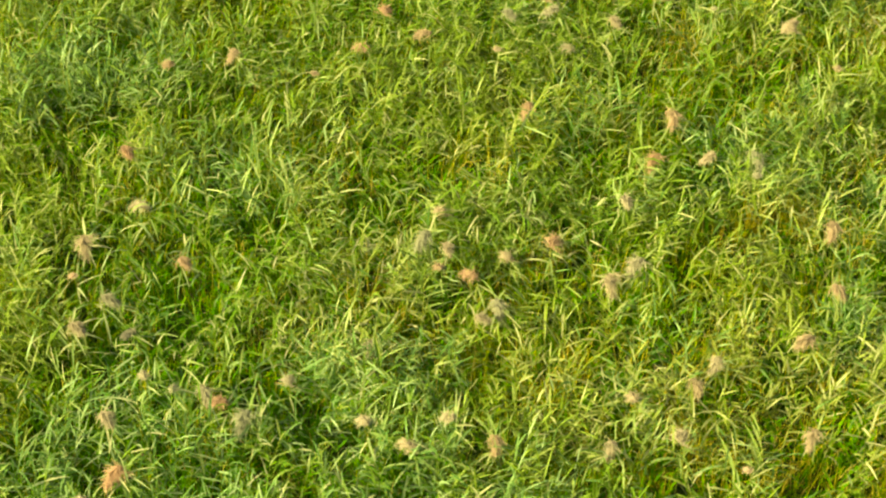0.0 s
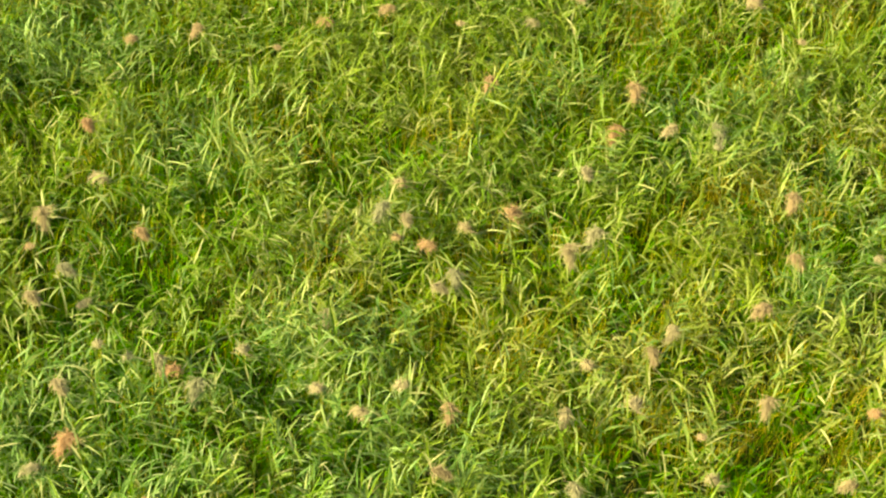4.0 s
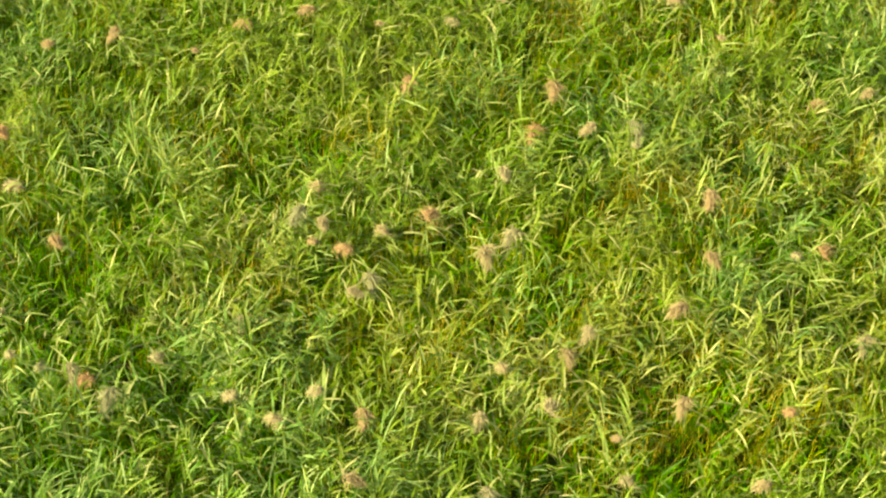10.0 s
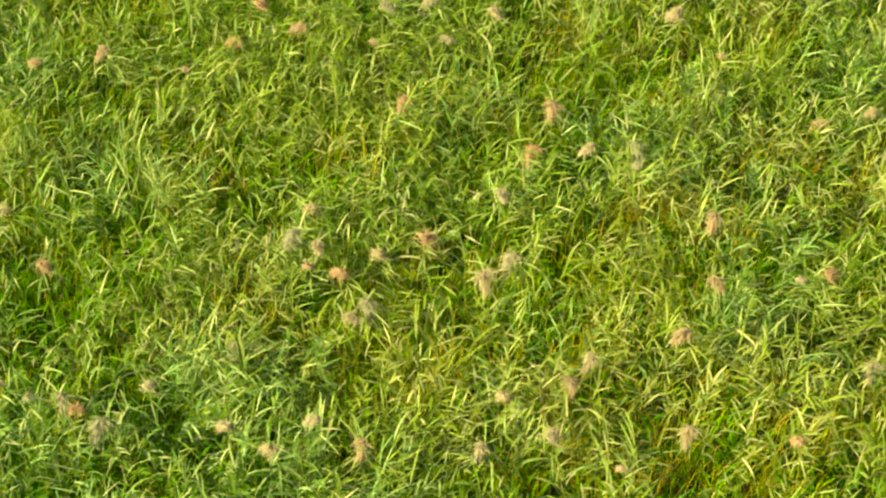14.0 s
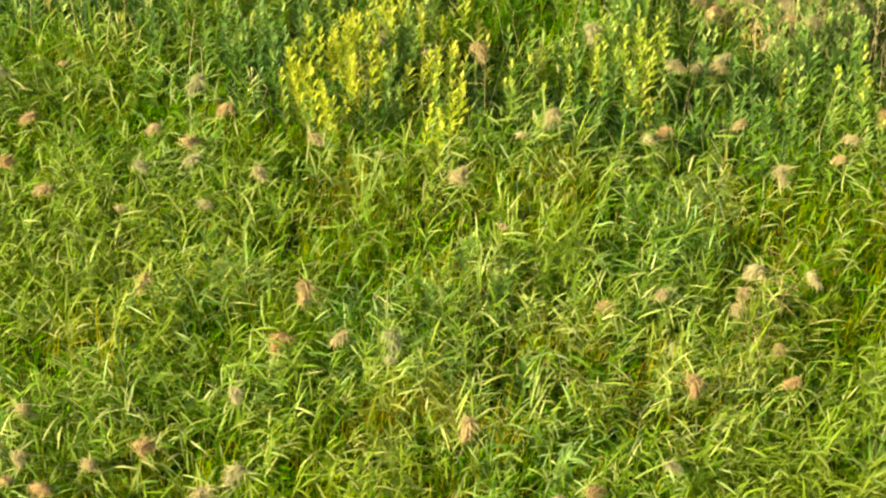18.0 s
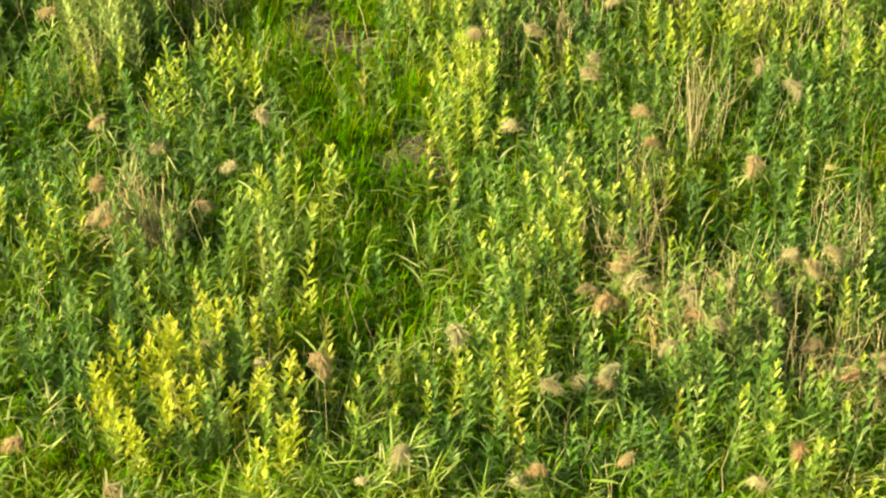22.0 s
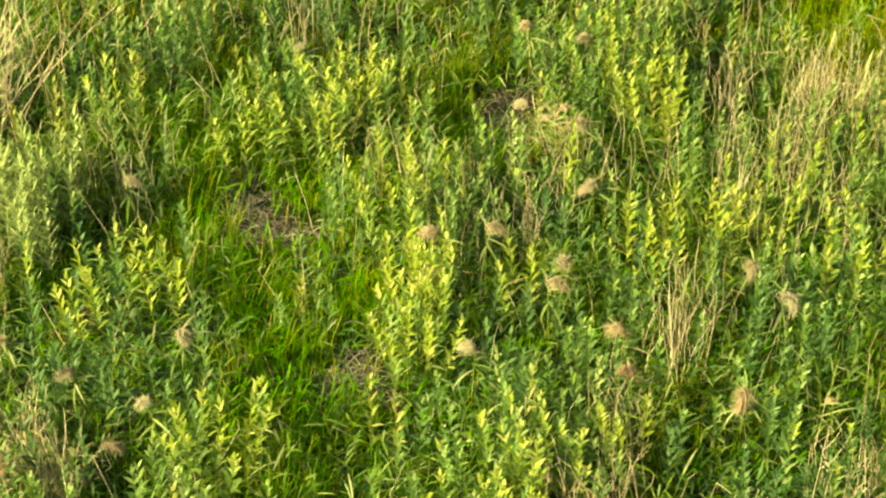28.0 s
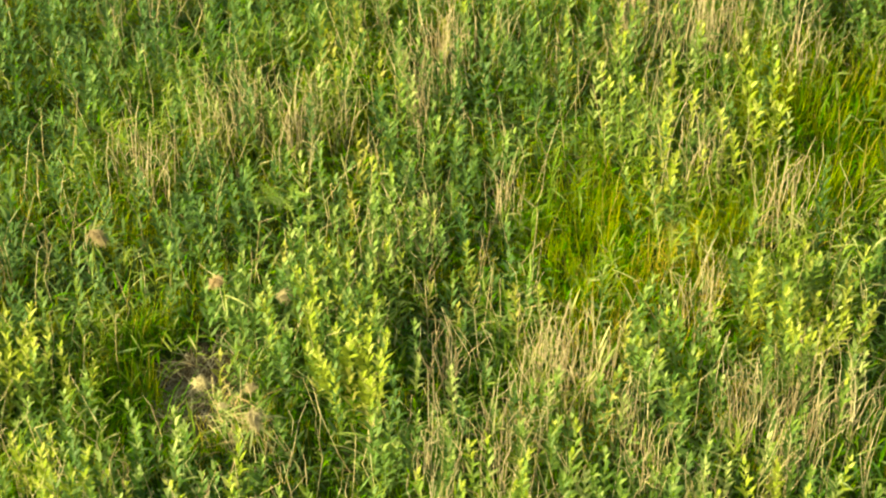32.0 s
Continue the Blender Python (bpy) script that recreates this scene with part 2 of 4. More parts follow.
# where reeds and grass are turning yellow, and where they are lush and bluish: x, y, radius
REEDY = [(7.0, 5.5, 1.0), (6.3, 5.8, 0.6), (8.6, 11.8, 0.7), (10.2, 11.3, 0.7)]
DRIER = [(9.75, 12.1, 0.5), (10.3, 11.8, 0.5), (1.25, -1.96, 0.4), (1.91, -1.96, 0.4), (2.55, -2.2, 0.4), (3.17, -1.84, 0.4), (2.46, -0.94, 0.4), (0.82, -1.47, 0.4), (2.84, 0.33, 0.4), (3.31, 0.18, 0.4), (-1.03, -0.95, 0.4), (-1.09, 1.25, 0.4), (-0.66, -0.2, 0.4), (-0.34, 0.03, 0.4), (2.54, 0.11, 0.4), (2.76, 0.35, 0.4), (4.8, 0.89, 0.4), (0.3, 1.14, 0.4), (4.1, 0.58, 0.4), (5.42, 0.56, 0.4), (5.61, 3.24, 0.4), (3.1, 2.96, 0.4), (-1.56, 5.04, 0.4),
         (1.75, -1.6, 0.5), (2.6, -1.75, 0.5), (3.2, -1.6, 0.5), (0.9, 0.2, 0.35), (2.2, 3.2, 0.5), (5.6, 2.9, 0.6), (4.3, 3.4, 0.45), (7.0, 5.5, 0.9), (6.3, 5.8, 0.6), (10.2, 11.3, 0.6), (1.7, -1.75, 0.7), (3.4, -2.1, 0.7), (3.0, 0.55, 0.4), (-0.4, -1.0, 0.5), (3.85, -1.3, 0.6), (2.05, -2.4, 0.6), (-1.1, 1.2, 0.5), (4.25, -1.7, 0.6), (1.3, -1.2, 0.5), (4.85, 0.85, 0.6), (-1.2, -0.75, 0.4),
         (4.9, 0.45, 0.6), (4.0, 1.15, 0.5), (3.35, 1.9, 0.4), (7.45, 3.8, 0.5), (7.3, 2.8, 0.6), (1.35, 2.1, 0.4), (9.6, 12.5, 0.4), (9.0, 11.6, 0.6), (6.1, 10.5, 0.4), (8.6, 10.9, 0.5)]
LUSH = [(-3.91, 2.97, 0.4), (-3.06, -2.56, 0.4), (-2.7, -2.33, 0.4), (1.75, -1.08, 0.4), (2.44, 1.26, 0.4), (-0.3, -2.38, 0.4), (0.56, -2.84, 0.4), (-2.24, -0.47, 0.4), (3.81, -0.14, 0.4), (5.14, 2.33, 0.4), (0.55, 4.65, 0.4), (4.72, 4.16, 0.4), (1.23, 1.67, 0.4),
         (-2.6, -2.25, 0.9), (-2.2, -2.85, 0.9), (-0.45, -2.9, 0.6), (-1.95, 0.95, 0.8), (-3.4, 2.6, 1.0), (2.65, -2.9, 0.4), (3.3, 0.35, 0.4), (-1.1, -1.7, 0.6), (3.4, -0.85, 0.4), (-0.25, -1.4, 0.4)]
# where willow shoots are darker, and where more of them are pale and yellow: x, y, radius
DEEP = [(1.02, 7.6, 0.45), (2.29, 7.96, 0.45), (1.96, 7.35, 0.45), (2.58, 7.33, 0.45), (2.9, 7.56, 0.45), (1.14, 6.7, 0.45), (5.68, 7.89, 0.45), (6.25, 8.2, 0.45), (6.66, 6.59, 0.45), (7.32, 6.36, 0.45), (7.97, 8.0, 0.45), (2.21, 9.05, 0.45), (7.97, 7.46, 0.45), (7.01, 7.87, 0.45), (6.13, 7.89, 0.45), (2.64, 7.45, 0.45), (1.82, 7.47, 0.45), (7.97, 6.97, 0.45), (5.47, 7.9, 0.45), (6.4, 8.42, 0.45), (1.98, 9.37, 0.45), (3.68, 13.87, 0.45), (4.5, 13.01, 0.45), (3.86, 12.61, 0.45), (5.19, 12.59, 0.45), (5.76, 12.91, 0.45), (7.51, 13.38, 0.45), (7.86, 12.96, 0.45), (10.94, 13.08, 0.45),
        (4.0, 14.6, 0.9), (4.7, 14.5, 0.9), (4.6, 15.8, 1.0), (3.7, 15.8, 1.0), (4.4, 13.2, 0.9), (5.0, 13.8, 0.7), (8.0, 6.3, 0.7), (0.9, 7.0, 1.2), (2.2, 6.9, 0.9), (4.4, 12.4, 0.8), (0.9, 9.0, 1.0), (1.2, 7.6, 1.1), (2.0, 8.9, 0.8), (1.6, 6.0, 0.7), (7.2, 8.7, 0.7), (5.2, 13.3, 1.3), (4.2, 13.7, 1.3), (4.5, 15.7, 1.5), (8.2, 14.5, 0.6), (6.0, 9.0, 0.7), (5.6, 8.2, 0.5), (4.0, 9.6, 0.5)]
GOLDEN = [(10.2, 12.0, 1.5), (7.2, 5.2, 1.2), (9.4, 11.6, 1.0), (7.9, 6.7, 0.9), (2.5, 4.9, 0.8), (4.9, 5.0, 0.6), (8.4, 9.6, 1.0), (6.8, 11.9, 0.7), (4.2, 11.5, 0.6), (7.4, 12.9, 0.8), (9.8, 14.8, 0.9)]
# clumps of willow shoots with sunlit yellow put into their leaves: x, y
YELLOW_SOUTH = [(6.99, 1.4), (7.21, 1.97), (7.38, 2.64), (7.33, 3.09), (2.99, 3.57), (7.02, 3.64), (7.13, 3.68), (2.25, 3.99), (3.18, 4.02), (2.12, 4.12), (6.87, 4.14), (3.21, 4.2),
     (1.91, 4.2), (3.97, 4.25), (1.88, 4.39), (2.68, 4.4), (2.52, 4.4), (2.03, 4.42), (4.79, 4.51), (3.01, 4.54), (4.47, 4.57), (4.97, 4.63), (2.52, 4.67), (4.77, 4.79),
     (2.57, 4.85), (2.21, 4.94), (2.47, 5.01), (4.97, 5.02), (2.95, 5.14), (3.18, 5.51), (5.07, 5.74), (0.64, 5.86), (5.34, 6.06), (5.12, 6.13), (5.71, 6.24), (1.32, 6.27),
     (5.27, 6.34), (3.14, 6.38), (5.6, 6.39), (5.75, 6.4)]
YELLOW_MIDDLE = [(5.98, 6.6), (5.49, 6.61), (0.57, 6.64), (3.06, 6.67), (3.26, 6.75), (6.37, 6.77), (5.42, 6.78), (4.85, 7.98), (4.7, 8.0), (4.79, 8.25), (2.13, 8.38), (2.25, 8.44),
     (2.69, 8.45), (5.63, 8.57), (4.69, 8.58), (6.54, 8.62), (8.28, 8.66), (1.39, 8.73), (4.74, 8.77), (4.9, 8.83), (9.36, 8.87), (7.51, 8.89), (5.0, 9.01), (6.73, 9.07),
     (8.59, 9.08), (6.91, 9.12), (9.56, 9.15), (7.18, 9.18), (9.9, 9.2), (7.63, 9.25), (4.53, 9.46), (7.74, 9.53), (10.04, 9.55), (10.43, 9.61), (4.92, 9.75), (4.2, 9.78),
     (5.0, 9.84), (8.01, 9.89), (5.96, 9.9), (4.64, 9.94)]
YELLOW_NORTH = [(3.28, 10.52), (3.89, 10.59), (4.09, 10.79), (2.14, 10.8), (9.38, 10.98), (3.53, 11.02), (6.92, 11.03), (2.01, 11.05), (4.14, 11.06), (4.28, 11.09), (3.85, 11.1), (6.97, 11.16),
     (4.08, 11.18), (4.63, 11.19), (6.74, 11.23), (10.68, 11.24), (9.39, 11.26), (6.56, 11.31), (4.29, 11.34), (6.83, 11.37), (6.7, 11.39), (4.05, 11.41), (7.08, 11.56), (10.2, 11.61),
     (10.64, 11.68), (10.41, 11.75), (7.01, 11.81), (6.4, 11.81), (6.63, 11.89), (10.84, 12.05), (10.36, 12.06), (6.62, 12.27), (9.59, 13.62), (10.45, 13.87), (9.19, 13.98), (9.68, 14.16),
     (10.55, 14.42), (9.2, 14.44)]
# single clumps of dry stalks: x, y
DRY_CLUMPS = [(7.4, 4.84), (6.43, 4.87), (7.86, 4.98), (6.4, 5.42), (6.76, 5.49), (6.99, 5.73), (7.78, 6.22), (6.18, 6.36), (2.07, 6.46), (7.83, 6.54), (1.96, 6.66), (6.32, 6.97),
     (1.82, 7.0), (6.83, 7.91), (1.18, 8.95), (5.68, 9.29), (5.34, 9.54), (5.83, 9.56), (7.46, 9.62), (9.66, 9.72), (5.12, 9.76), (9.13, 10.1), (10.21, 10.21), (7.57, 10.39),
     (10.07, 10.47), (10.36, 10.6), (10.66, 10.73), (9.93, 10.74), (9.06, 10.75), (8.13, 10.79), (8.5, 10.87), (10.22, 10.87), (10.54, 11.14), (8.92, 11.21), (8.35, 11.22), (7.7, 11.32),
     (8.75, 11.39), (8.52, 11.53), (9.77, 11.73), (9.72, 12.11), (8.22, 13.25), (5.08, 13.81), (9.98, 13.83), (5.53, 14.07), (6.37, 14.15), (6.57, 14.42), (5.76, 14.62), (7.54, 14.78)]
# stands of dry stalks: x, y, radius, how many clumps
DRY_STANDS = [(9.5, 15.9, 0.35, 4), (9.9, 15.7, 0.3, 3), (10.3, 15.9, 0.25, 3), (11.0, 15.4, 0.25, 3), (10.5, 13.2, 0.25, 3), (4.7, 16.1, 0.3, 2), (8.85, 9.0, 0.3, 3), (3.6, 12.5, 0.25, 2), (7.95, 9.95, 0.7, 4),
     (1.08, 11.7, 0.4, 3), (6.88, 8.44, 0.4, 4), (7.55, 15.3, 0.5, 7), (7.43, 12.9, 0.3, 4), (10.4, 15.8, 0.4, 3), (2.35, 10.08, 0.2, 2)]
# tussocks of flattened dead reeds: x, y
TUSSOCKS = [(6.04, 6.06), (6.16, 5.70), (6.49, 5.75), (6.84, 5.71), (7.48, 5.90), (6.30, 5.28), (6.88, 5.33), (7.18, 5.26), (7.48, 4.94), (7.69, 4.58), (1.89, 6.85), (2.09, 6.74),
            (5.72, 1.18), (5.78, 1.72), (7.27, 2.72), (7.41, 2.53), (1.91, 6.54), (6.09, 10.72)]


def near(x, y, spots):
    """1 inside any of the spots, falling to 0 at their rims."""
    out = np.zeros_like(x)
    for cx, cy, r, *_ in spots:
        out = np.maximum(out, np.clip(1.6 - 1.3 * np.hypot(x - cx, y - cy) / r, 0, 1))
    return out


def waves(x, y, k, seed):
    """A slow random field between about -1 and 1."""
    g = np.random.default_rng(seed)
    out = np.zeros_like(x)
    for _ in range(7):
        a, f, p = g.uniform(0, 6.28), k * g.uniform(0.6, 1.8), g.uniform(0, 6.28)
        out += np.sin(f * (x * np.cos(a) + y * np.sin(a)) + p)
    return out / 3.2


def willow_share(x, y):
    """Where willow grows: beyond a wavering edge, not on lanes or bare ground."""
    edge = 4.45 - 0.22 * (x - 2.0) + 0.45 * waves(x, y, 1.3, 3)
    share = np.clip((y - edge) / 0.5 + 0.5, 0, 1)
    share *= np.clip(0.85 + 0.35 * waves(x, y, 2.4, 5), 0.35, 1)
    return share * (1 - near(x, y, LANES)) * (1 - near(x, y, OPENED))


def in_field(x, y, rim=0.0):
    """The strip of field along which the camera flies."""
    west = np.interp(y, [-4, 4.4, 7, 13, 18], [-5.0, -5.1, -1.0, -0.4, 2.6])
    east = np.interp(y, [-4, 0, 6.5, 10, 18], [5.0, 7.6, 9.0, 11.7, 13.0])
    return (x > west - rim) & (x < east + rim) & (y > -4.2 - rim) & (y < 18.2 + rim)


def scatter(per_m2, rim=0.0):
    """Random spots over the strip."""
    x0, x1, y0, y1 = -8.5 - rim, 15.5 + rim, -4.7 - rim, 18.3 + rim
    n = int(per_m2 * (x1 - x0) * (y1 - y0))
    x, y = rng.uniform(x0, x1, n), rng.uniform(y0, y1, n)
    k = in_field(x, y, rim)
    return x[k], y[k]


def lush_at(x, y):
    """Taller and lower tufts, half a metre or so across."""
    return 1 + 0.2 * waves(x, y, 5.5, 71) + 0.12 * waves(x, y, 11, 72)


def lean_at(x, y):
    """The way in which neighbouring plants lean together."""
    return 3.0 * waves(x, y, 2.6, 73)


def height_at(x, y):
    return 0.05 * waves(np.asarray(x, float), np.asarray(y, float), 0.8, 11)


# ---- mesh helpers ----
def mesh_of(name, verts, quads, materials, index=None, smooth=True):
    me = bpy.data.meshes.new(name)
    verts, quads = np.asarray(verts, np.float32).reshape(-1, 3), np.asarray(quads, np.int32).reshape(-1, 4)
    me.vertices.add(len(verts))
    me.vertices.foreach_set("co", verts.ravel())
    me.loops.add(quads.size)
    me.loops.foreach_set("vertex_index", quads.ravel())
    me.polygons.add(len(quads))
    me.polygons.foreach_set("loop_start", np.arange(0, quads.size, 4, dtype=np.int32))
    for m in materials:
        me.materials.append(m)
    if index is not None:
        me.polygons.foreach_set("material_index", np.asarray(index, np.int32))
    me.polygons.foreach_set("use_smooth", np.full(len(quads), smooth))
    me.update(calc_edges=True)
    return me


LEAF_PROFILE = ((0.0, 0.35), (0.18, 0.9), (0.4, 1.0), (0.7, 0.68), (1.0, 0.05))
BLADE_PROFILE = ((0.0, 0.8), (0.4, 1.0), (0.75, 0.65), (1.0, 0.06))
REED_PROFILE = ((0.0, 0.5), (0.25, 1.0), (0.55, 0.9), (0.8, 0.55), (1.0, 0.05))
OVAL_PROFILE = ((0.0, 0.2), (0.33, 1.0), (0.66, 0.72), (1.0, 0.03))


def ribbons(base, az, up0, up1, length, width, steps, profile, twist=None, bend=1.3):
    """Thin curved leaves: each starts at base, heads to az, and turns from the angle up0 to up1 on its way."""
    base, n = np.asarray(base, float).reshape(-1, 3), len(az)
    s = np.linspace(0, 1, steps + 1)
    mids = (s[1:] + s[:-1]) / 2
    up = up0[:, None] + (up1 - up0)[:, None] * mids[None] ** bend
    step = (length / steps)[:, None]
    out, rise = np.cumsum(np.cos(up) * step, 1), np.cumsum(np.sin(up) * step, 1)
    zero = np.zeros((n, 1))
    out, rise = np.hstack([zero, out]), np.hstack([zero, rise])
    head = np.stack([np.cos(az), np.sin(az)], -1)
    spine = base[:, None, :] + np.concatenate([head[:, None, :] * out[..., None], rise[..., None]], -1)
    tw = np.zeros(n) if twist is None else twist
    side = np.stack([-head[:, 1] * np.cos(tw), head[:, 0] * np.cos(tw), np.sin(tw)], -1)
    w = np.interp(s, *zip(*profile))[None, :, None] * width[:, None, None] / 2
    left, right = spine - side[:, None] * w, spine + side[:, None] * w
    verts = np.stack([left, right], 2).reshape(-1, 3)
    first = (np.arange(n) * 2 * (steps + 1))[:, None] + 2 * np.arange(steps)[None]
    quads = np.stack([first, first + 1, first + 3, first + 2], -1).reshape(-1, 4)
    return verts, quads


def rods(start, end, r0, r1, sides=3):
    """Tapered straight rods."""
    start, end = np.asarray(start, float).reshape(-1, 3), np.asarray(end, float).reshape(-1, 3)
    n = len(start)
    axis = end - start
    axis = axis / np.linalg.norm(axis, axis=1, keepdims=True)
    ref = np.where(np.abs(axis[:, 2:3]) > 0.8, [[1.0, 0, 0]], [[0, 0, 1.0]])
    u = np.cross(axis, ref)
    u /= np.linalg.norm(u, axis=1, keepdims=True)
    v = np.cross(axis, u)
    a = np.arange(sides) * 2 * np.pi / sides
    ring = u[:, None] * np.cos(a)[None, :, None] + v[:, None] * np.sin(a)[None, :, None]
    r0, r1 = np.broadcast_to(r0, n)[:, None, None], np.broadcast_to(r1, n)[:, None, None]
    verts = np.concatenate([start[:, None] + ring * r0, end[:, None] + ring * r1], 1).reshape(-1, 3)
    f = (np.arange(n) * 2 * sides)[:, None]
    i, j = np.arange(sides)[None], (np.arange(sides)[None] + 1) % sides
    quads = np.stack([f + i, f + j, f + sides + j, f + sides + i], -1).reshape(-1, 4)
    return verts, quads


def tube(points, radii, sides=4):
    """One bent, tapering tube along the points."""
    points, radii = np.asarray(points, float), np.asarray(radii, float)
    a = np.arange(sides) * 2 * np.pi / sides
    ring = np.stack([np.cos(a), np.sin(a), 0 * a], -1)
    verts = (points[:, None] + ring[None] * radii[:, None, None]).reshape(-1, 3)
    f = (np.arange(len(points) - 1) * sides)[:, None]
    i, j = np.arange(sides)[None], (np.arange(sides)[None] + 1) % sides
    return verts, np.stack([f + i, f + j, f + sides + j, f + sides + i], -1).reshape(-1, 4)


def joined(*pieces):
    """Several (verts, quads) as one, with the number of the piece that each face came from."""
    verts, quads, index, at = [], [], [], 0
    for k, (v, q) in enumerate(pieces):
        verts.append(v), quads.append(q + at), index.append(np.full(len(q), k))
        at += len(v)
    return np.concatenate(verts), np.concatenate(quads), np.concatenate(index)


def part(name, me, parent, label=""):
    ob = new(name, me)
    ob.parent = parent
    return tagged(ob, label) if label else ob


def thing(name, label, category, group=""):
    return tagged(new(name), label, category, group)


# ---- ground ----
def build_ground():
    fine = np.linspace(-12, 24, 121)
    rim = np.array([-2500.0, -600, -150, -60, -25])
    axis = np.concatenate([rim, fine, 12 - rim[::-1] + 12])
    gx, gy = np.meshgrid(axis, axis, indexing="ij")
    inside = np.clip(1.5 - np.hypot(gx - 4, gy - 6) / 25, 0, 1)
    gz = height_at(gx, gy) * inside + 0.012 * waves(gx, gy, 9, 21) * inside
    n = len(axis)
    i = (np.arange(n - 1)[:, None] * n + np.arange(n - 1)[None]).ravel()
    quads = np.stack([i, i + n, i + n + 1, i + 1], -1)
    ob = new("ground", mesh_of("ground", np.stack([gx, gy, gz], -1), quads, [SOIL]))
    tagged(ob, "damp mossy soil of a reed meadow", "ground", kind="structure")


def build_bare_ground():
    """Trodden earth in the clearings, lying on the mossy ground with ragged edges."""
    a = np.linspace(0, 2 * np.pi, 33)[:-1]
    for x, y, r in BARE:
        rim = r * (0.95 + 0.22 * waves(x + np.cos(a), y + np.sin(a), 6, 23))
        rings = np.linspace(0.02, 1, 6)
        gx, gy = x + rings[:, None] * rim * np.cos(a), y + rings[:, None] * rim * np.sin(a)
        gz = height_at(gx, gy) + 0.012 * waves(gx, gy, 9, 21) + 0.022 - 0.04 * (rings[:, None] > 0.95)
        i, k = np.meshgrid(np.arange(5), np.arange(32), indexing="ij")
        p, q = 32 * i + k, 32 * i + (k + 1) % 32
        ob = new("bare_ground", mesh_of("bare_ground", np.stack([gx, gy, gz], -1), np.stack([p, p + 32, q + 32, q], -1), [EARTH]))
        tagged(ob, "trodden dark brown earth with hardly any plants", "bare ground", kind="structure")


build_ground()
build_bare_ground()


# ---- undergrowth that nobody could count ----
def build_grass():
    """Fine blades in tufts, and the longer soft grass on the lanes."""
    x, y = scatter(64, 0.3)
    keep = rng.uniform(size=len(x)) > 0.97 * near(x, y, BARE) + 0.25 * near(x, y, OPENED)
    x, y = x[keep], y[keep]
    lane = near(x, y, LANES)
    per = 8
    n = len(x) * per
    bx, by = np.repeat(x, per) + rng.normal(0, 0.045, n), np.repeat(y, per) + rng.normal(0, 0.045, n)
    tall = np.repeat(rng.uniform(0.6, 1.02, len(x)) * (1 + 0.4 * lane) * (1 - 0.4 * willow_share(x, y)) * lush_at(x, y), per)
    base = np.stack([bx, by, height_at(bx, by) - 0.01], -1)
    az = np.where(rng.uniform(size=n) < 0.5, lean_at(bx, by) + rng.normal(0, 0.7, n), rng.uniform(0, 2 * np.pi, n))
    up0 = np.radians(rng.uniform(66, 89, n))
    up1 = up0 - np.radians(rng.gamma(2.2, 18, n)).clip(0, 2.0)
    v, q = ribbons(base, az, up0, up1, tall * rng.uniform(0.26, 0.52, n), rng.uniform(0.005, 0.011, n), 3, BLADE_PROFILE, rng.uniform(-0.6, 0.6, n), 1.6)
    dry = np.repeat(rng.uniform(size=n) < 0.10 * (1 - 0.7 * np.maximum(near(bx, by, LANES), willow_share(bx, by))) + 0.8 * near(bx, by, DRIER), 3)
    lush = ~dry & np.repeat(rng.uniform(size=n) < 0.12 + 0.7 * np.maximum(np.maximum(near(bx, by, LANES), willow_share(bx, by)) * (by < 12), near(bx, by, LUSH)), 3)
    ob = new("grass", mesh_of("grass", v, q, [GRASS, GRASS_DRY, GRASS_LUSH], dry + 2 * lush))
    tagged(ob, "dense bright green meadow grass with fine blades", "grass", kind="stuff")


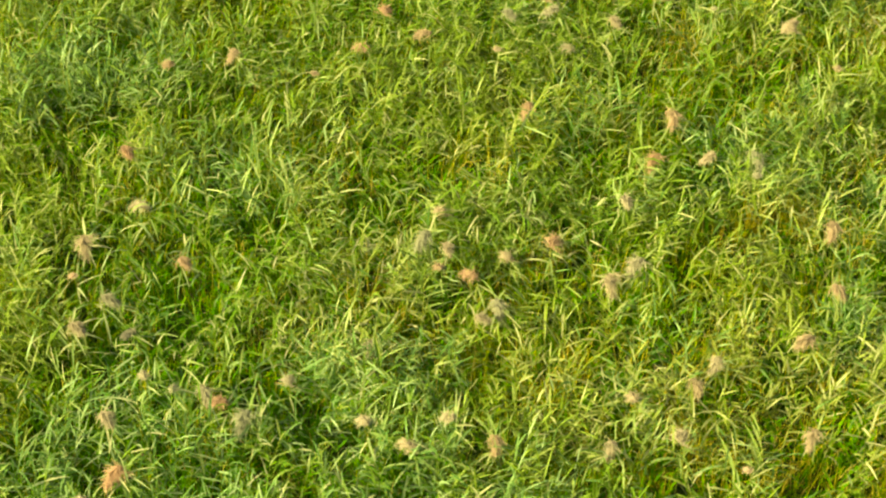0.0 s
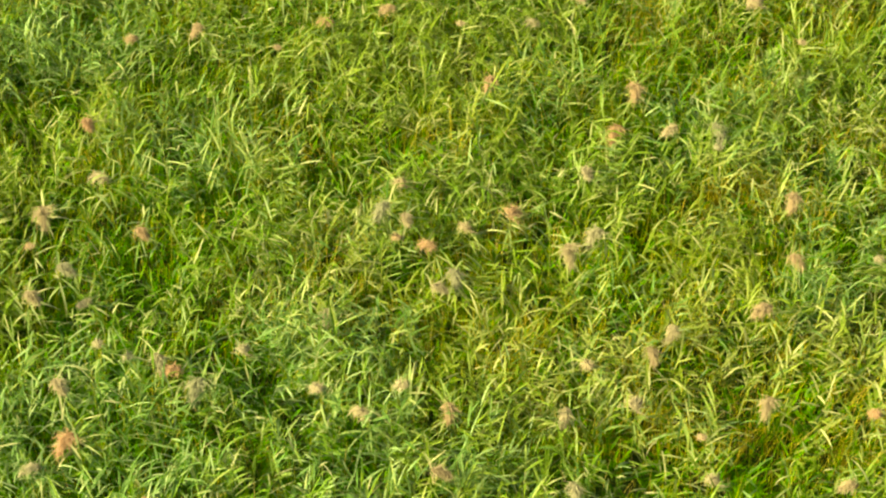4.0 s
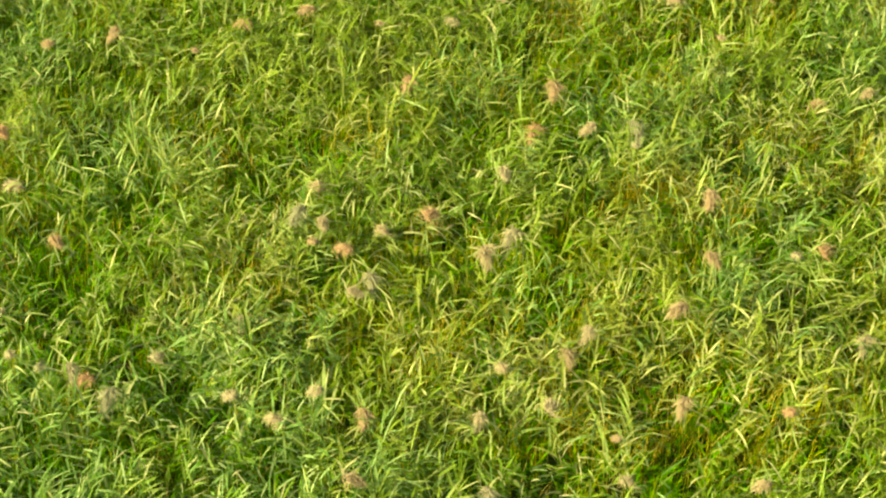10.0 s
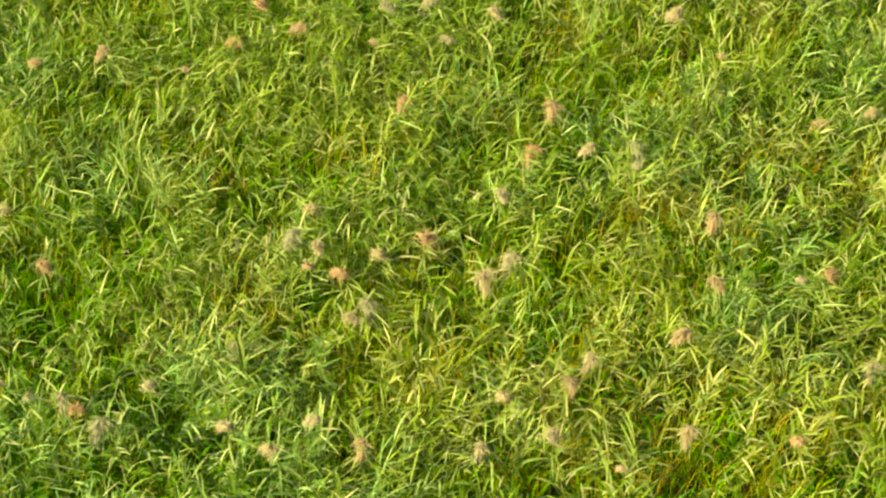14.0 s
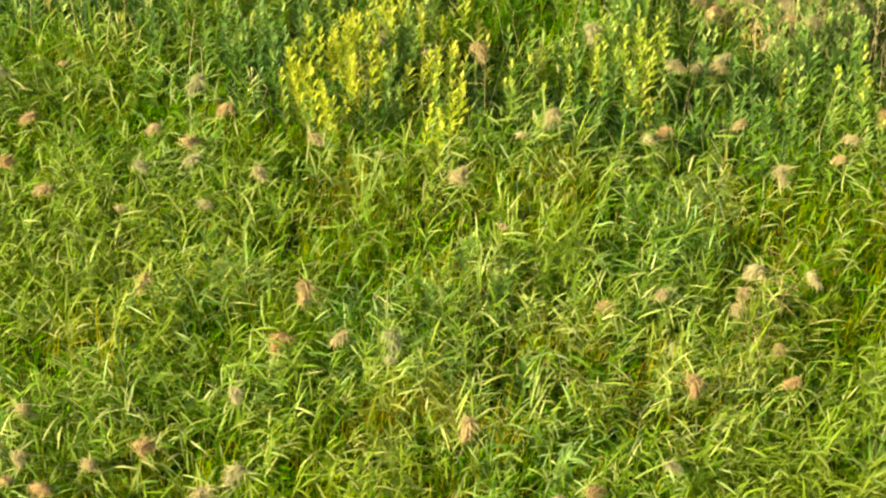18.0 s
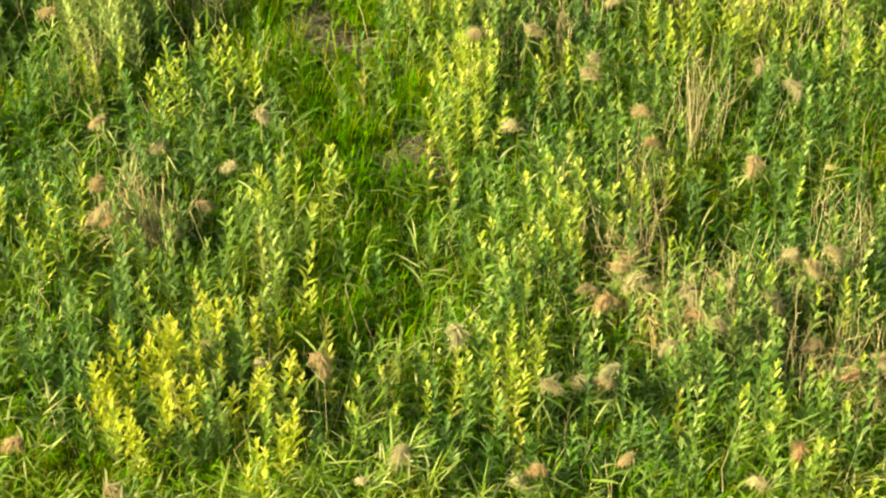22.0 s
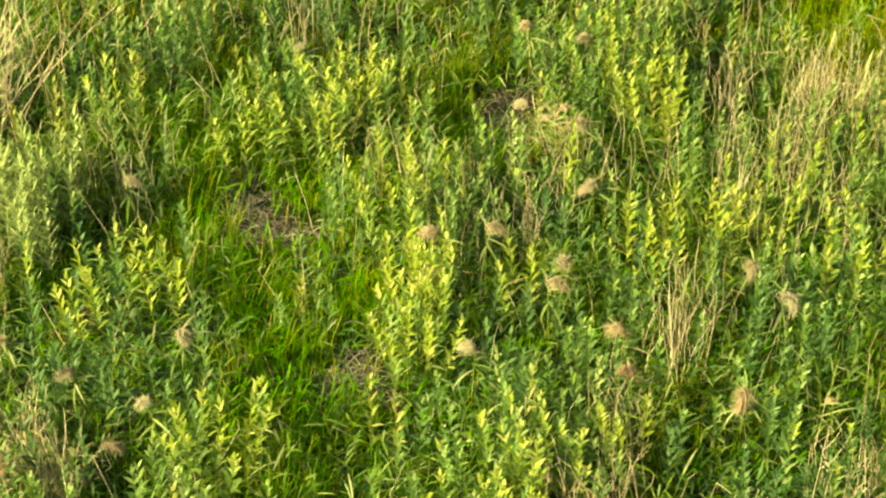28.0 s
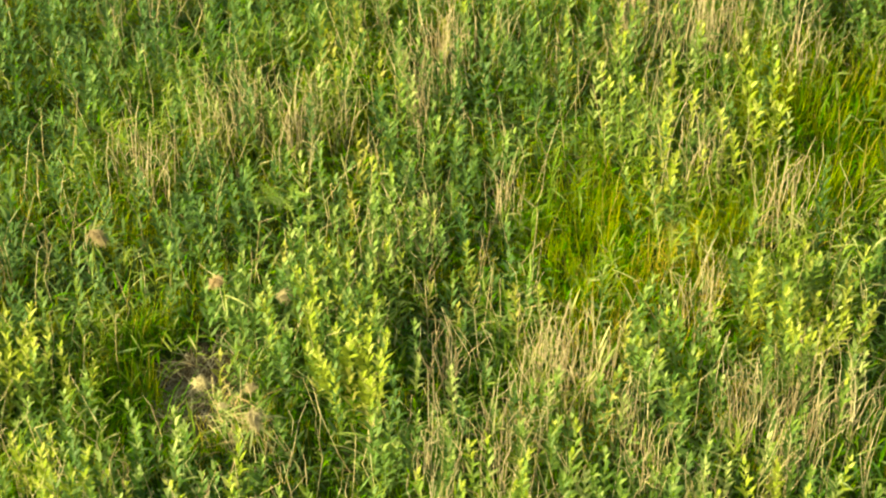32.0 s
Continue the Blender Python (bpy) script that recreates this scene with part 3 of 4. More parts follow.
def build_reeds():
    """Short green reeds: a stem with long leaves set alternately, all over the meadow and thinner among the willows."""
    x, y = scatter(93, 0.3)
    w = willow_share(x, y) * (1 - 0.55 * near(x, y, REEDY))
    dens = np.clip(0.75 + 0.5 * waves(x, y, 1.6, 8), 0.3, 1) * (1 - 0.9 * w) * (1 - 0.97 * near(x, y, OPENED)) * (1 - 0.75 * near(x, y, LANES))
    keep = rng.uniform(size=len(x)) < dens
    x, y = x[keep], y[keep]
    n = len(x)
    tall = rng.uniform(0.34, 0.64, n)
    tall *= 1 - 0.2 * willow_share(x, y)
    tall *= lush_at(x, y)
    lean, la = rng.uniform(0.05, 0.5, n), lean_at(x, y) + rng.normal(0, 1.3, n)
    foot = np.stack([x, y, height_at(x, y) - 0.01], -1)
    top = foot + np.stack([np.cos(la) * lean * tall, np.sin(la) * lean * tall, tall], -1)
    stems = rods(foot, top, 0.0035, 0.0018)
    per = 8
    k = np.tile(np.arange(per), n)
    f = 0.25 + 0.75 * (k + rng.uniform(-0.3, 0.3, n * per)) / (per - 1)
    base = np.repeat(foot, per, 0) + (np.repeat(top - foot, per, 0)) * f[:, None].clip(0, 1)
    fan = np.where(k % 2, 1.0, -1.0) * rng.uniform(0.6, 2.0, n * per) * (1 - 0.35 * f)
    az = np.repeat(la + rng.normal(0, 0.5, n), per) + fan
    up0 = np.radians(rng.uniform(-5, 50, n * per) + 14 * f)
    up1 = up0 - np.radians(4 + rng.gamma(1.6, 23, n * per)).clip(0, 2.1)
    length = 0.06 + np.repeat(tall, per) * (0.1 + 0.36 * rng.uniform(0, 1, n * per) ** 1.3) * (1.1 - 0.3 * f)
    leaves = ribbons(base, az, up0, up1, length, rng.uniform(0.0108, 0.0205, n * per), 3, REED_PROFILE, rng.uniform(-0.6, 0.6, n * per), 1.8)
    v, q, i = joined(stems, leaves)
    dry, lush = near(x, y, DRIER), near(x, y, LUSH)
    u = rng.uniform(size=(n, per)) * 0.5 + rng.uniform(size=(n, 1)) * 0.5
    kind = np.where(u < 0.18 + 0.5 * dry[:, None], 1, np.where(u > 0.78 - 0.5 * lush[:, None], 2, 0))
    i[len(stems[1]):] += np.repeat(kind.ravel(), 3)
    ob = new("reed_bed", mesh_of("reed_bed", v, q, [STEMS, REED, REED_DRY, REED_BLUE], i))
    tagged(ob, "thick stand of short green reeds with arching leaves", "reeds", kind="stuff")


def build_thatch():
    """Dead stems and leaves lying between the plants."""
    x, y = scatter(70)
    ok = rng.uniform(size=len(x)) < 0.45 + 0.55 * near(x, y, OPENED)
    x, y = x[ok], y[ok]
    n = len(x)
    az = rng.uniform(0, 6.28, n)
    base = np.stack([x, y, height_at(x, y) + rng.uniform(0.005, 0.06, n)], -1)
    v, q = ribbons(base, az, rng.normal(0.05, 0.12, n), rng.normal(-0.05, 0.15, n), rng.uniform(0.12, 0.4, n), rng.uniform(0.004, 0.011, n), 2, BLADE_PROFILE, rng.uniform(-0.7, 0.7, n))
    grey = np.repeat(rng.uniform(size=n) < 0.9 * np.maximum(near(x, y, BARE), 0.6 * willow_share(x, y)), 2)
    ob = new("dead_thatch", mesh_of("dead_thatch", v, q, [THATCH, LITTER], grey))
    tagged(ob, "brown dead stems and leaves lying on the soil", "plant litter", kind="stuff")


def build_litter():
    """Grey weathered stems lying crosswise over the trodden earth, some propped up."""
    g = np.random.default_rng(57)
    x, y = np.concatenate([g.normal([[a], [b - 0.08]], 0.55 * r, (2, int(520 * r))) for a, b, r in BARE], 1)
    n = len(x)
    base = np.stack([x, y, height_at(x, y) + g.uniform(0.02, 0.07, n)], -1)
    up0 = np.abs(g.normal(0.1, 0.3, n))
    v, q = ribbons(base, g.uniform(0, 6.28, n), up0, up0 - g.uniform(0.1, 0.7, n), g.uniform(0.1, 0.32, n), g.uniform(0.004, 0.010, n), 3, BLADE_PROFILE, g.uniform(-0.7, 0.7, n))
    tagged(new("stem_litter", mesh_of("stem_litter", v, q, [LITTER])), "grey weathered dead stems lying over trodden earth", "plant litter", kind="stuff")


def shoots(foot, tall, lean, la, per, leaf_len, leaf_wid, g, steep=0.0):
    """Upright willow shoots: stems, lower leaves and the young leaves at the tips."""
    n = len(foot)
    top = foot + np.stack([np.cos(la) * lean * tall, np.sin(la) * lean * tall, tall], -1)
    stems = rods(foot, top, 0.0042, 0.0016)
    k = np.tile(np.arange(per), n)
    f = (0.25 + 0.76 * ((k + g.uniform(0, 0.5, n * per)) / (per - 1)) ** 0.9).clip(0.2, 1)
    base = np.repeat(foot, per, 0) + np.repeat(top - foot, per, 0) * f[:, None]
    az = np.repeat(g.uniform(0, 6.28, n), per) + k * 2.4 + g.normal(0, 0.25, n * per)
    up0 = np.radians(g.uniform(36, 54, n * per) + 24 * f ** 5 + steep)
    up1 = up0 - np.radians(g.uniform(0, 34, n * per))
    length = leaf_len * g.uniform(0.8, 1.15, n * per) * (1.08 - 0.4 * f ** 5)
    v, q = ribbons(base, az, up0, up1, length, leaf_wid * g.uniform(0.8, 1.2, n * per), 3, OVAL_PROFILE, g.uniform(-0.3, 0.3, n * per))
    tip = np.repeat(f + g.normal(0, 0.03, n * per) > 0.86, 3)
    return stems, (v, q, tip)


def build_undergrowth():
    """The many willow shoots of the thicket."""
    x, y = scatter(12.0, 0.2)
    pull = 0.06
    x, y = x + pull * waves(x, y, 14, 61), y + pull * waves(x, y, 14, 62)
    keep = rng.uniform(size=len(x)) < willow_share(x, y)
    x, y = x[keep], y[keep]
    n = len(x)
    foot = np.stack([x, y, height_at(x, y) - 0.01], -1)
    tall = rng.uniform(0.52, 1.02, n) * (1 + 0.12 * waves(x, y, 2.0, 15))
    stems, (v, q, tip) = shoots(foot, tall, rng.uniform(0, 0.12, n), rng.uniform(0, 6.28, n), 23, 0.106, 0.0285, rng, 0.0)
    at = len(stems[0])
    u = rng.uniform(size=n)
    pale = (u > 0.5) & (u < 0.58)
    olive = (u > 0.3) & (u < 0.36 + 0.26 * np.clip((y - 11) / 2, 0, 1)) & ~pale
    dark, gold = u < 0.25 - 0.22 * near(x, y, GOLDEN) + 0.75 * near(x, y, DEEP), u > 0.96 - 0.42 * near(x, y, GOLDEN) + 0.2 * near(x, y, DEEP)
    low, high = np.select([gold, dark, pale, olive], [2, 4, 5, 6], 1), np.select([gold, dark & (u > 0.5), dark, pale, olive], [3, 4, 1, 5, 6], 2)
    many = len(q) // n
    index = np.where(tip, np.repeat(high, many), np.repeat(low, many))
    ob = new("willow_thicket", mesh_of("willow_thicket", np.concatenate([stems[0], v]), np.concatenate([stems[1], q + at]),
                                      [STEMS, WILLOW, WILLOW_TIP, WILLOW_SUNLIT_LIME, WILLOW_DARK, SILVER, WILLOW_OLIVE], np.concatenate([np.zeros(len(stems[1])), index])))
    tagged(ob, "thicket of young green willow shoots with yellowish tips", "willow shoots", kind="stuff")


def build_far_meadow():
    """The meadow going on around the strip, thinner with distance."""
    g = np.random.default_rng(88)
    n = 60000
    r, a = 40 * g.uniform(0, 1, n) ** 0.72, g.uniform(0, 6.28, n)
    x, y = 4 + r * np.cos(a), 7 + r * np.sin(a)
    keep = ~in_field(x, y, 0.1) & (g.uniform(size=n) < np.clip(1.5 - r / 30, 0.12, 1))
    x, y, r = x[keep], y[keep], r[keep]
    per = 5
    n = len(x) * per
    bx, by = np.repeat(x, per) + g.normal(0, 0.07, n), np.repeat(y, per) + g.normal(0, 0.07, n)
    fade = np.clip(1.5 - np.hypot(bx - 4, by - 6) / 25, 0, 1)
    up0 = np.radians(g.uniform(35, 88, n))
    wide = np.repeat(np.clip(0.016 + 0.0012 * r, 0.016, 0.05), per)
    v, q = ribbons(np.stack([bx, by, height_at(bx, by) * fade - 0.01], -1), g.uniform(0, 6.28, n), up0, up0 - g.uniform(0.2, 1.4, n), g.uniform(0.3, 0.65, n), wide * g.uniform(0.7, 1.3, n), 2, BLADE_PROFILE, g.uniform(-0.6, 0.6, n))
    kind = np.repeat(np.where(waves(bx, by, 1.2, 91) + g.normal(0, 0.5, n) > 0.2, 1, 0), 2)
    tagged(new("far_meadow", mesh_of("far_meadow", v, q, [REED, GRASS], kind)), "green reed meadow stretching away on all sides", "meadow", kind="stuff")


def build_dead_stems():
    """Thin dry stems standing singly among the willows, thickest near the dry stands."""
    x, y = scatter(34)
    share = np.clip(0.12 + 0.25 * waves(x, y, 1.7, 41) + 0.34 * np.clip((y - 9) / 3, 0, 1), 0.02, 0.55) + 0.6 * near(x, y, [(a, b, 1.5 * r) for a, b, r, _ in DRY_STANDS] + [(a, b, 0.45) for a, b in DRY_CLUMPS])
    share *= 1 - 0.55 * near(x, y, DEEP)
    ok = (rng.uniform(size=len(x)) < share) & (willow_share(x, y) > 0.2)
    x, y = x[ok], y[ok]
    n = len(x)
    foot = np.stack([x, y, height_at(x, y) - 0.01], -1)
    mid = foot + np.stack([rng.normal(0, 0.06, n), rng.normal(0, 0.06, n), rng.uniform(0.28, 0.42, n)], -1)
    top = mid + np.stack([rng.normal(0, 0.09, n), rng.normal(0, 0.09, n), rng.uniform(0.2, 0.5, n)], -1)
    end = top + np.stack([rng.normal(0, 0.08, n), rng.normal(0, 0.08, n), rng.uniform(0.02, 0.2, n)], -1)
    v, q, _ = joined(rods(foot, mid, 0.0042, 0.0036), rods(mid, top, 0.0036, 0.0026), rods(top, end, 0.0026, 0.0013))
    tagged(new("dead_stems", mesh_of("dead_stems", v, q, [DEAD])), "thin beige dead stems standing among the willows", "dead stems", kind="stuff")


def build_cover():
    """Low leafy growth that covers the soil between the taller plants."""
    x, y = scatter(95, 0.2)
    ok = rng.uniform(size=len(x)) > 0.98 * near(x, y, BARE) + 0.3 * near(x, y, OPENED)
    x, y = x[ok], y[ok]
    per = 5
    n = len(x) * per
    bx, by = np.repeat(x, per) + rng.normal(0, 0.05, n), np.repeat(y, per) + rng.normal(0, 0.05, n)
    up0 = np.radians(rng.uniform(15, 70, n))
    base = np.stack([bx, by, height_at(bx, by) + rng.uniform(0, 0.14, n)], -1)
    v, q = ribbons(base, rng.uniform(0, 6.28, n), up0, up0 - rng.uniform(0.2, 1.1, n), rng.uniform(0.09, 0.22, n), rng.uniform(0.016, 0.034, n), 2, LEAF_PROFILE, rng.uniform(-0.6, 0.6, n))
    herb = np.repeat(rng.uniform(size=n) < 0.8 * willow_share(bx, by), 2)
    tagged(new("ground_cover", mesh_of("ground_cover", v, q, [GRASS_LUSH, COVER], herb)), "low dark green leafy growth covering the soil", "ground cover", kind="stuff")


build_cover()
build_dead_stems()
build_grass()
build_far_meadow()
build_reeds()
build_thatch()
build_litter()
build_undergrowth()


# ---- reeds with old plumes ----
def plume_mesh(g, size):
    """A soft seed head nodding to one side: many fine strands that cling along its bent axis and hang over."""
    n = 340
    f = g.uniform(0, 1, n)
    droop = g.uniform(0.3, 0.6)
    axis = np.stack([0.5 * size * f ** 1.2, 0.12 * size * np.sin(2.5 * f) * g.uniform(-1, 1), size * (0.34 * f - droop * f ** 2.2)], -1)
    az = g.normal(0, 0.75, n)
    up0 = g.normal(0.5, 0.28, n) - 1.0 * f
    length = size * g.uniform(0.2, 0.5, n) * (1 - 0.2 * f)
    v, q = ribbons(axis + g.normal(0, 0.035 * size, (n, 3)), az, up0, up0 - g.uniform(0.7, 1.5, n), length, g.uniform(0.003, 0.0068, n), 2, BLADE_PROFILE, g.uniform(-1.1, 1.1, n), 1.0)
    return mesh_of("plume", v, q, [PLUME])


def folded_leaf(g, length, width, start=(0.35, 1.0), droop=(0.2, 1.0)):
    """One long reed leaf with a crease along its middle."""
    steps = 7
    s = np.linspace(0, 1, steps + 1)
    up = g.uniform(*start) - g.uniform(*droop) * s ** 2
    x, z = np.cumsum(np.cos(up)) * length / steps, np.cumsum(np.sin(up)) * length / steps
    x, z = x - x[0], z - z[0]
    w = np.interp(s, *zip(*LEAF_PROFILE)) * width / 2
    sway = 0.03 * length * np.sin(s * 2.5 + g.uniform(0, 6))
    rows = [np.stack([x, sway - w, z + 0.35 * w], -1), np.stack([x, sway, z], -1), np.stack([x, sway + w, z + 0.35 * w], -1)]
    v = np.stack(rows, 1).reshape(-1, 3)
    i = 3 * np.arange(steps)
    q = np.concatenate([np.stack([i, i + 1, i + 4, i + 3], -1), np.stack([i + 1, i + 2, i + 5, i + 4], -1)])
    return mesh_of("leaf", v, q, [REED_ONE])


def reed_kinds():
    """Reeds that carry an old plume, with a fan of pale leaves hanging to the lee side below it."""
    g = np.random.default_rng(31)
    leaves = [folded_leaf(g, g.uniform(0.17, 0.29), g.uniform(0.013, 0.019), (-0.25, 0.45), (0.5, 1.3)) for _ in range(10)]
    kinds = []
    for k in range(9):
        root = thing("plumed_reed", "green reed bearing a faded pinkish tan plume", "reed", "plumed reeds in the meadow")
        tall = g.uniform(0.54, 0.68)
        bend = g.uniform(-0.02, 0.02, 2)
        pts = np.array([(0, 0, -0.02), (bend[0] * 0.4, bend[1] * 0.4, tall * 0.5), (bend[0], bend[1], tall)])
        part("stem", mesh_of("stem", *tube(pts, [0.0045, 0.0036, 0.0025], 5), [STEM]), root)
        head = part("plume", plume_mesh(g, g.uniform(0.14, 0.29)), root, "faded tan fluffy plume")
        head.matrix_basis = pose(bend[0], bend[1], tall - 0.01, 0, 0, g.normal(200, 70))
        for j in range(6):
            f = 0.7 + 0.27 * j / 5
            leaf = part("leaf", leaves[g.integers(10)], root)
            leaf.matrix_basis = pose(bend[0] * f, bend[1] * f, tall * f, g.uniform(-15, 15), g.uniform(-10, 10), -30 + 46 * (j - 2.5) + g.uniform(-20, 20))
        kinds.append(root)
    return kinds


PLUMED_SOUTH = [(-1.82, -3.23), (3.38, -3.16), (1.30, -3.15), (0.25, -3.15), (2.36, -3.11), (-2.65, -2.90), (-2.42, -2.68), (2.32, -2.65), (3.64, -2.54), (-0.21, -2.48),
                (1.80, -2.43), (1.31, -2.37), (-0.59, -2.34), (0.39, -2.33), (2.87, -2.25), (0.10, -2.21), (-2.61, -2.20), (-1.52, -2.11), (1.48, -2.06), (-1.69, -1.94),
                (-2.10, -1.93), (-1.92, -1.79), (-2.36, -1.77), (1.96, -1.74), (-1.24, -1.72), (4.39, -1.59), (2.17, -1.55), (2.95, -1.38), (-3.00, -1.22), (-0.58, -1.20),
                (-2.52, -1.11), (0.25, -1.10), (-2.79, -0.96), (3.15, -0.85), (0.43, -0.84), (3.94, -0.77), (4.12, -0.70), (-3.08, -0.58), (0.27, -0.55), (1.39, -0.53),
                (-0.02, -0.45), (4.72, -0.45), (1.68, -0.39), (-2.22, -0.37), (0.55, -0.28), (0.88, -0.23), (0.02, -0.20)]
PLUMED_MIDDLE = [(-3.04, -0.08), (-0.14, -0.07), (3.32, 0.03), (-0.01, 0.24), (-2.57, 0.28), (1.55, 0.38), (5.05, 0.48), (5.81, 0.50), (2.75, 0.63), (5.74, 0.88),
                 (2.73, 0.93), (2.40, 1.00), (1.93, 1.04), (-2.87, 1.06), (4.94, 1.35), (4.51, 1.36), (2.06, 1.50), (5.71, 1.64), (0.79, 1.73), (3.62, 2.12),
                 (-1.22, 2.19), (-2.55, 2.40), (0.47, 2.47), (-1.97, 2.59), (1.21, 2.62), (-0.74, 2.63), (3.33, 2.79), (-0.13, 2.87), (1.60, 2.95), (3.39, 2.98),
                 (7.25, 2.99), (6.62, 3.04), (0.56, 3.05), (6.10, 3.11), (-0.59, 3.20), (1.10, 3.21), (2.62, 3.29), (2.04, 3.33), (0.97, 3.36), (3.89, 3.39),
                 (6.84, 3.42), (5.00, 3.48), (5.22, 3.67), (0.73, 3.68), (4.20, 3.75), (5.86, 3.78), (7.13, 3.85)]
PLUMED_NORTH = [(-0.40, 3.99), (1.34, 4.00), (1.10, 4.31), (5.20, 4.38), (5.59, 4.53), (5.80, 4.53), (-0.72, 4.54), (-0.22, 4.64), (-1.08, 4.77), (3.09, 4.79),
                (3.53, 4.84), (2.67, 4.92), (6.54, 5.00), (6.31, 5.01), (4.61, 5.11), (2.70, 5.29), (6.83, 5.61), (6.51, 5.66), (6.11, 5.67), (7.45, 5.79),
                (6.02, 5.93), (1.69, 6.60), (2.80, 7.02), (7.86, 7.09), (7.22, 7.15), (6.38, 7.31), (2.13, 7.54), (5.17, 7.66), (6.34, 7.80), (2.94, 7.84),
                (1.53, 7.89), (7.67, 8.21), (5.82, 8.28), (5.91, 8.63), (7.53, 8.70), (4.88, 8.73), (4.93, 9.01), (5.33, 9.01), (0.93, 9.55), (6.29, 9.76),
                (2.29, 9.85), (6.18, 10.54), (5.95, 10.72), (3.78, 11.72), (6.43, 11.97), (5.85, 12.05), (4.73, 12.54)]


def plant(kinds, spots, g, low=0.85, high=1.12, lean=5, spin=180):
    """Sets the kinds out on the spots; each kind itself stands on one of the first."""
    for k, (x, y) in enumerate(spots):
        m = pose(x, y, float(height_at(np.array([x]), np.array([y]))[0]), g.uniform(-lean, lean), g.uniform(-lean, lean), g.uniform(-spin, spin))
        m = m @ Matrix.Scale(g.uniform(low, high), 4)
        if k < len(kinds):
            kinds[k].matrix_basis = m
        else:
            copy_thing(kinds[g.integers(len(kinds))], Matrix.Identity(4)).matrix_basis = m


PLUMED_DRY = [(6.53, 5.14), (6.28, 4.88), (5.82, 4.62), (7.48, 4.94), (7.69, 4.58), (6.84, 5.71), (7.42, 5.88), (6.04, 6.06), (5.74, 5.58)]
plumed = reed_kinds()
plant(plumed, PLUMED_SOUTH + PLUMED_MIDDLE + PLUMED_DRY, np.random.default_rng(5), 0.88, 1.12, 2, 35)
# among the willows the plumes reach up into the light
pg = np.random.default_rng(6)
plant([copy_thing(kind, Matrix.Identity(4)) for kind in plumed], [(x, y - 0.1) for x, y in PLUMED_NORTH], pg, 0.95, 1.2, 2, 35)


def leafy_reed_kinds():
    """Tall pale reeds without a plume, their leaves standing out on both sides."""
    g = np.random.default_rng(33)
    leaves = [folded_leaf(g, g.uniform(0.2, 0.36), g.uniform(0.012, 0.019)) for _ in range(8)]
    kinds = []
    for k in range(7):
        root = thing("leafy_reed", "tall pale green reed with leaves on both sides", "reed", "tall leafy reeds in the meadow")
        tall, bend = g.uniform(0.6, 0.8), g.uniform(-0.09, 0.09, 2)
        pts = np.array([(0, 0, -0.02), (bend[0] * 0.4, bend[1] * 0.4, tall * 0.5), (bend[0], bend[1], tall)])
        part("stem", mesh_of("stem", *tube(pts, [0.0048, 0.0038, 0.002], 5), [STEM]), root)
        turn = g.uniform(0, 360)
        for j in range(9):
            f = 0.3 + 0.68 * j / 8
            leaf = part("leaf", leaves[g.integers(8)], root)
            leaf.matrix_basis = pose(bend[0] * f, bend[1] * f, tall * f, g.uniform(-15, 15), g.uniform(-12, 12), turn + 180 * j + g.uniform(-25, 25)) @ Matrix.Scale(1.15 - 0.5 * f ** 3, 4)
        kinds.append(root)
    return kinds


LEAFY = [(1.65, -0.77), (1.55, 1.74), (3.74, 0.29), (2.39, -2.59), (1.6, -2.18), (1.39, -1.93), (-2.99, -1.15), (-0.2, -0.63), (-0.51, -2.17), (1.37, 2.7), (2.77, 1.48), (0.11, -2.17), (-0.65, -1.93), (3.7, -1.57),
         (4.09, -0.89), (3.54, 0.03), (1.52, 2.13), (1.3, -1.67), (1.83, -2.34), (-0.06, -2.47), (2.5, -2.53), (3.17, 0.18), (6.15, 3.04), (7.01, 2.26), (0.62, 3.32), (2.66, 1.29), (5.75, 1.71), (3.95, 2.14), (4.95, 12.4), (6.19, 10.54), (8.86, 11.0), (7.04, 10.48), (1.6, 7.88), (4.39, 7.83), (7.0, 8.3), (6.1, 10.64), (5.94, 5.55), (4.37, 5.85), (4.1, 4.85)]
LEAFY += [(1.85, 0.99), (3.45, 1.73), (-1.44, -2.11), (-2.36, -2.81), (1.66, 0.42), (-3.66, 0.52), (-1.19, 2.32), (0.6, -0.7), (-2.09, 0.6), (-0.67, 1.07), (-1.62, 0.91), (0.47, -2.29), (3.99, -1.11), (2.93, 0.7), (2.21, -2.72), (4.03, -1.75), (-0.72, -1.15), (0.31, 0.83), (-1.27, 0.7), (1.38, 1.57), (1.36, 4.01), (2.76, 3.01), (0.81, 1.86), (4.09, 3.07), (3.29, 0.56), (0.93, 3.43), (4.94, 1.32), (4.84, 0.3), (1.23, -0.47), (5.09, -0.86), (2.76, 0.39), (-1.01, 1.95), (0.0, 2.59), (1.02, 5.14), (5.1, 1.53), (2.53, 3.17)]
lg = np.random.default_rng(12)
lx, ly = lg.uniform(-4, 8, 60), lg.uniform(-3, 5, 60)
LEAFY += [(float(x), float(y)) for x, y in zip(lx, ly) if abs(x - 0.45 * y) < 4.6][:36]
plant(leafy_reed_kinds(), LEAFY, lg, 0.85, 1.1, 9)


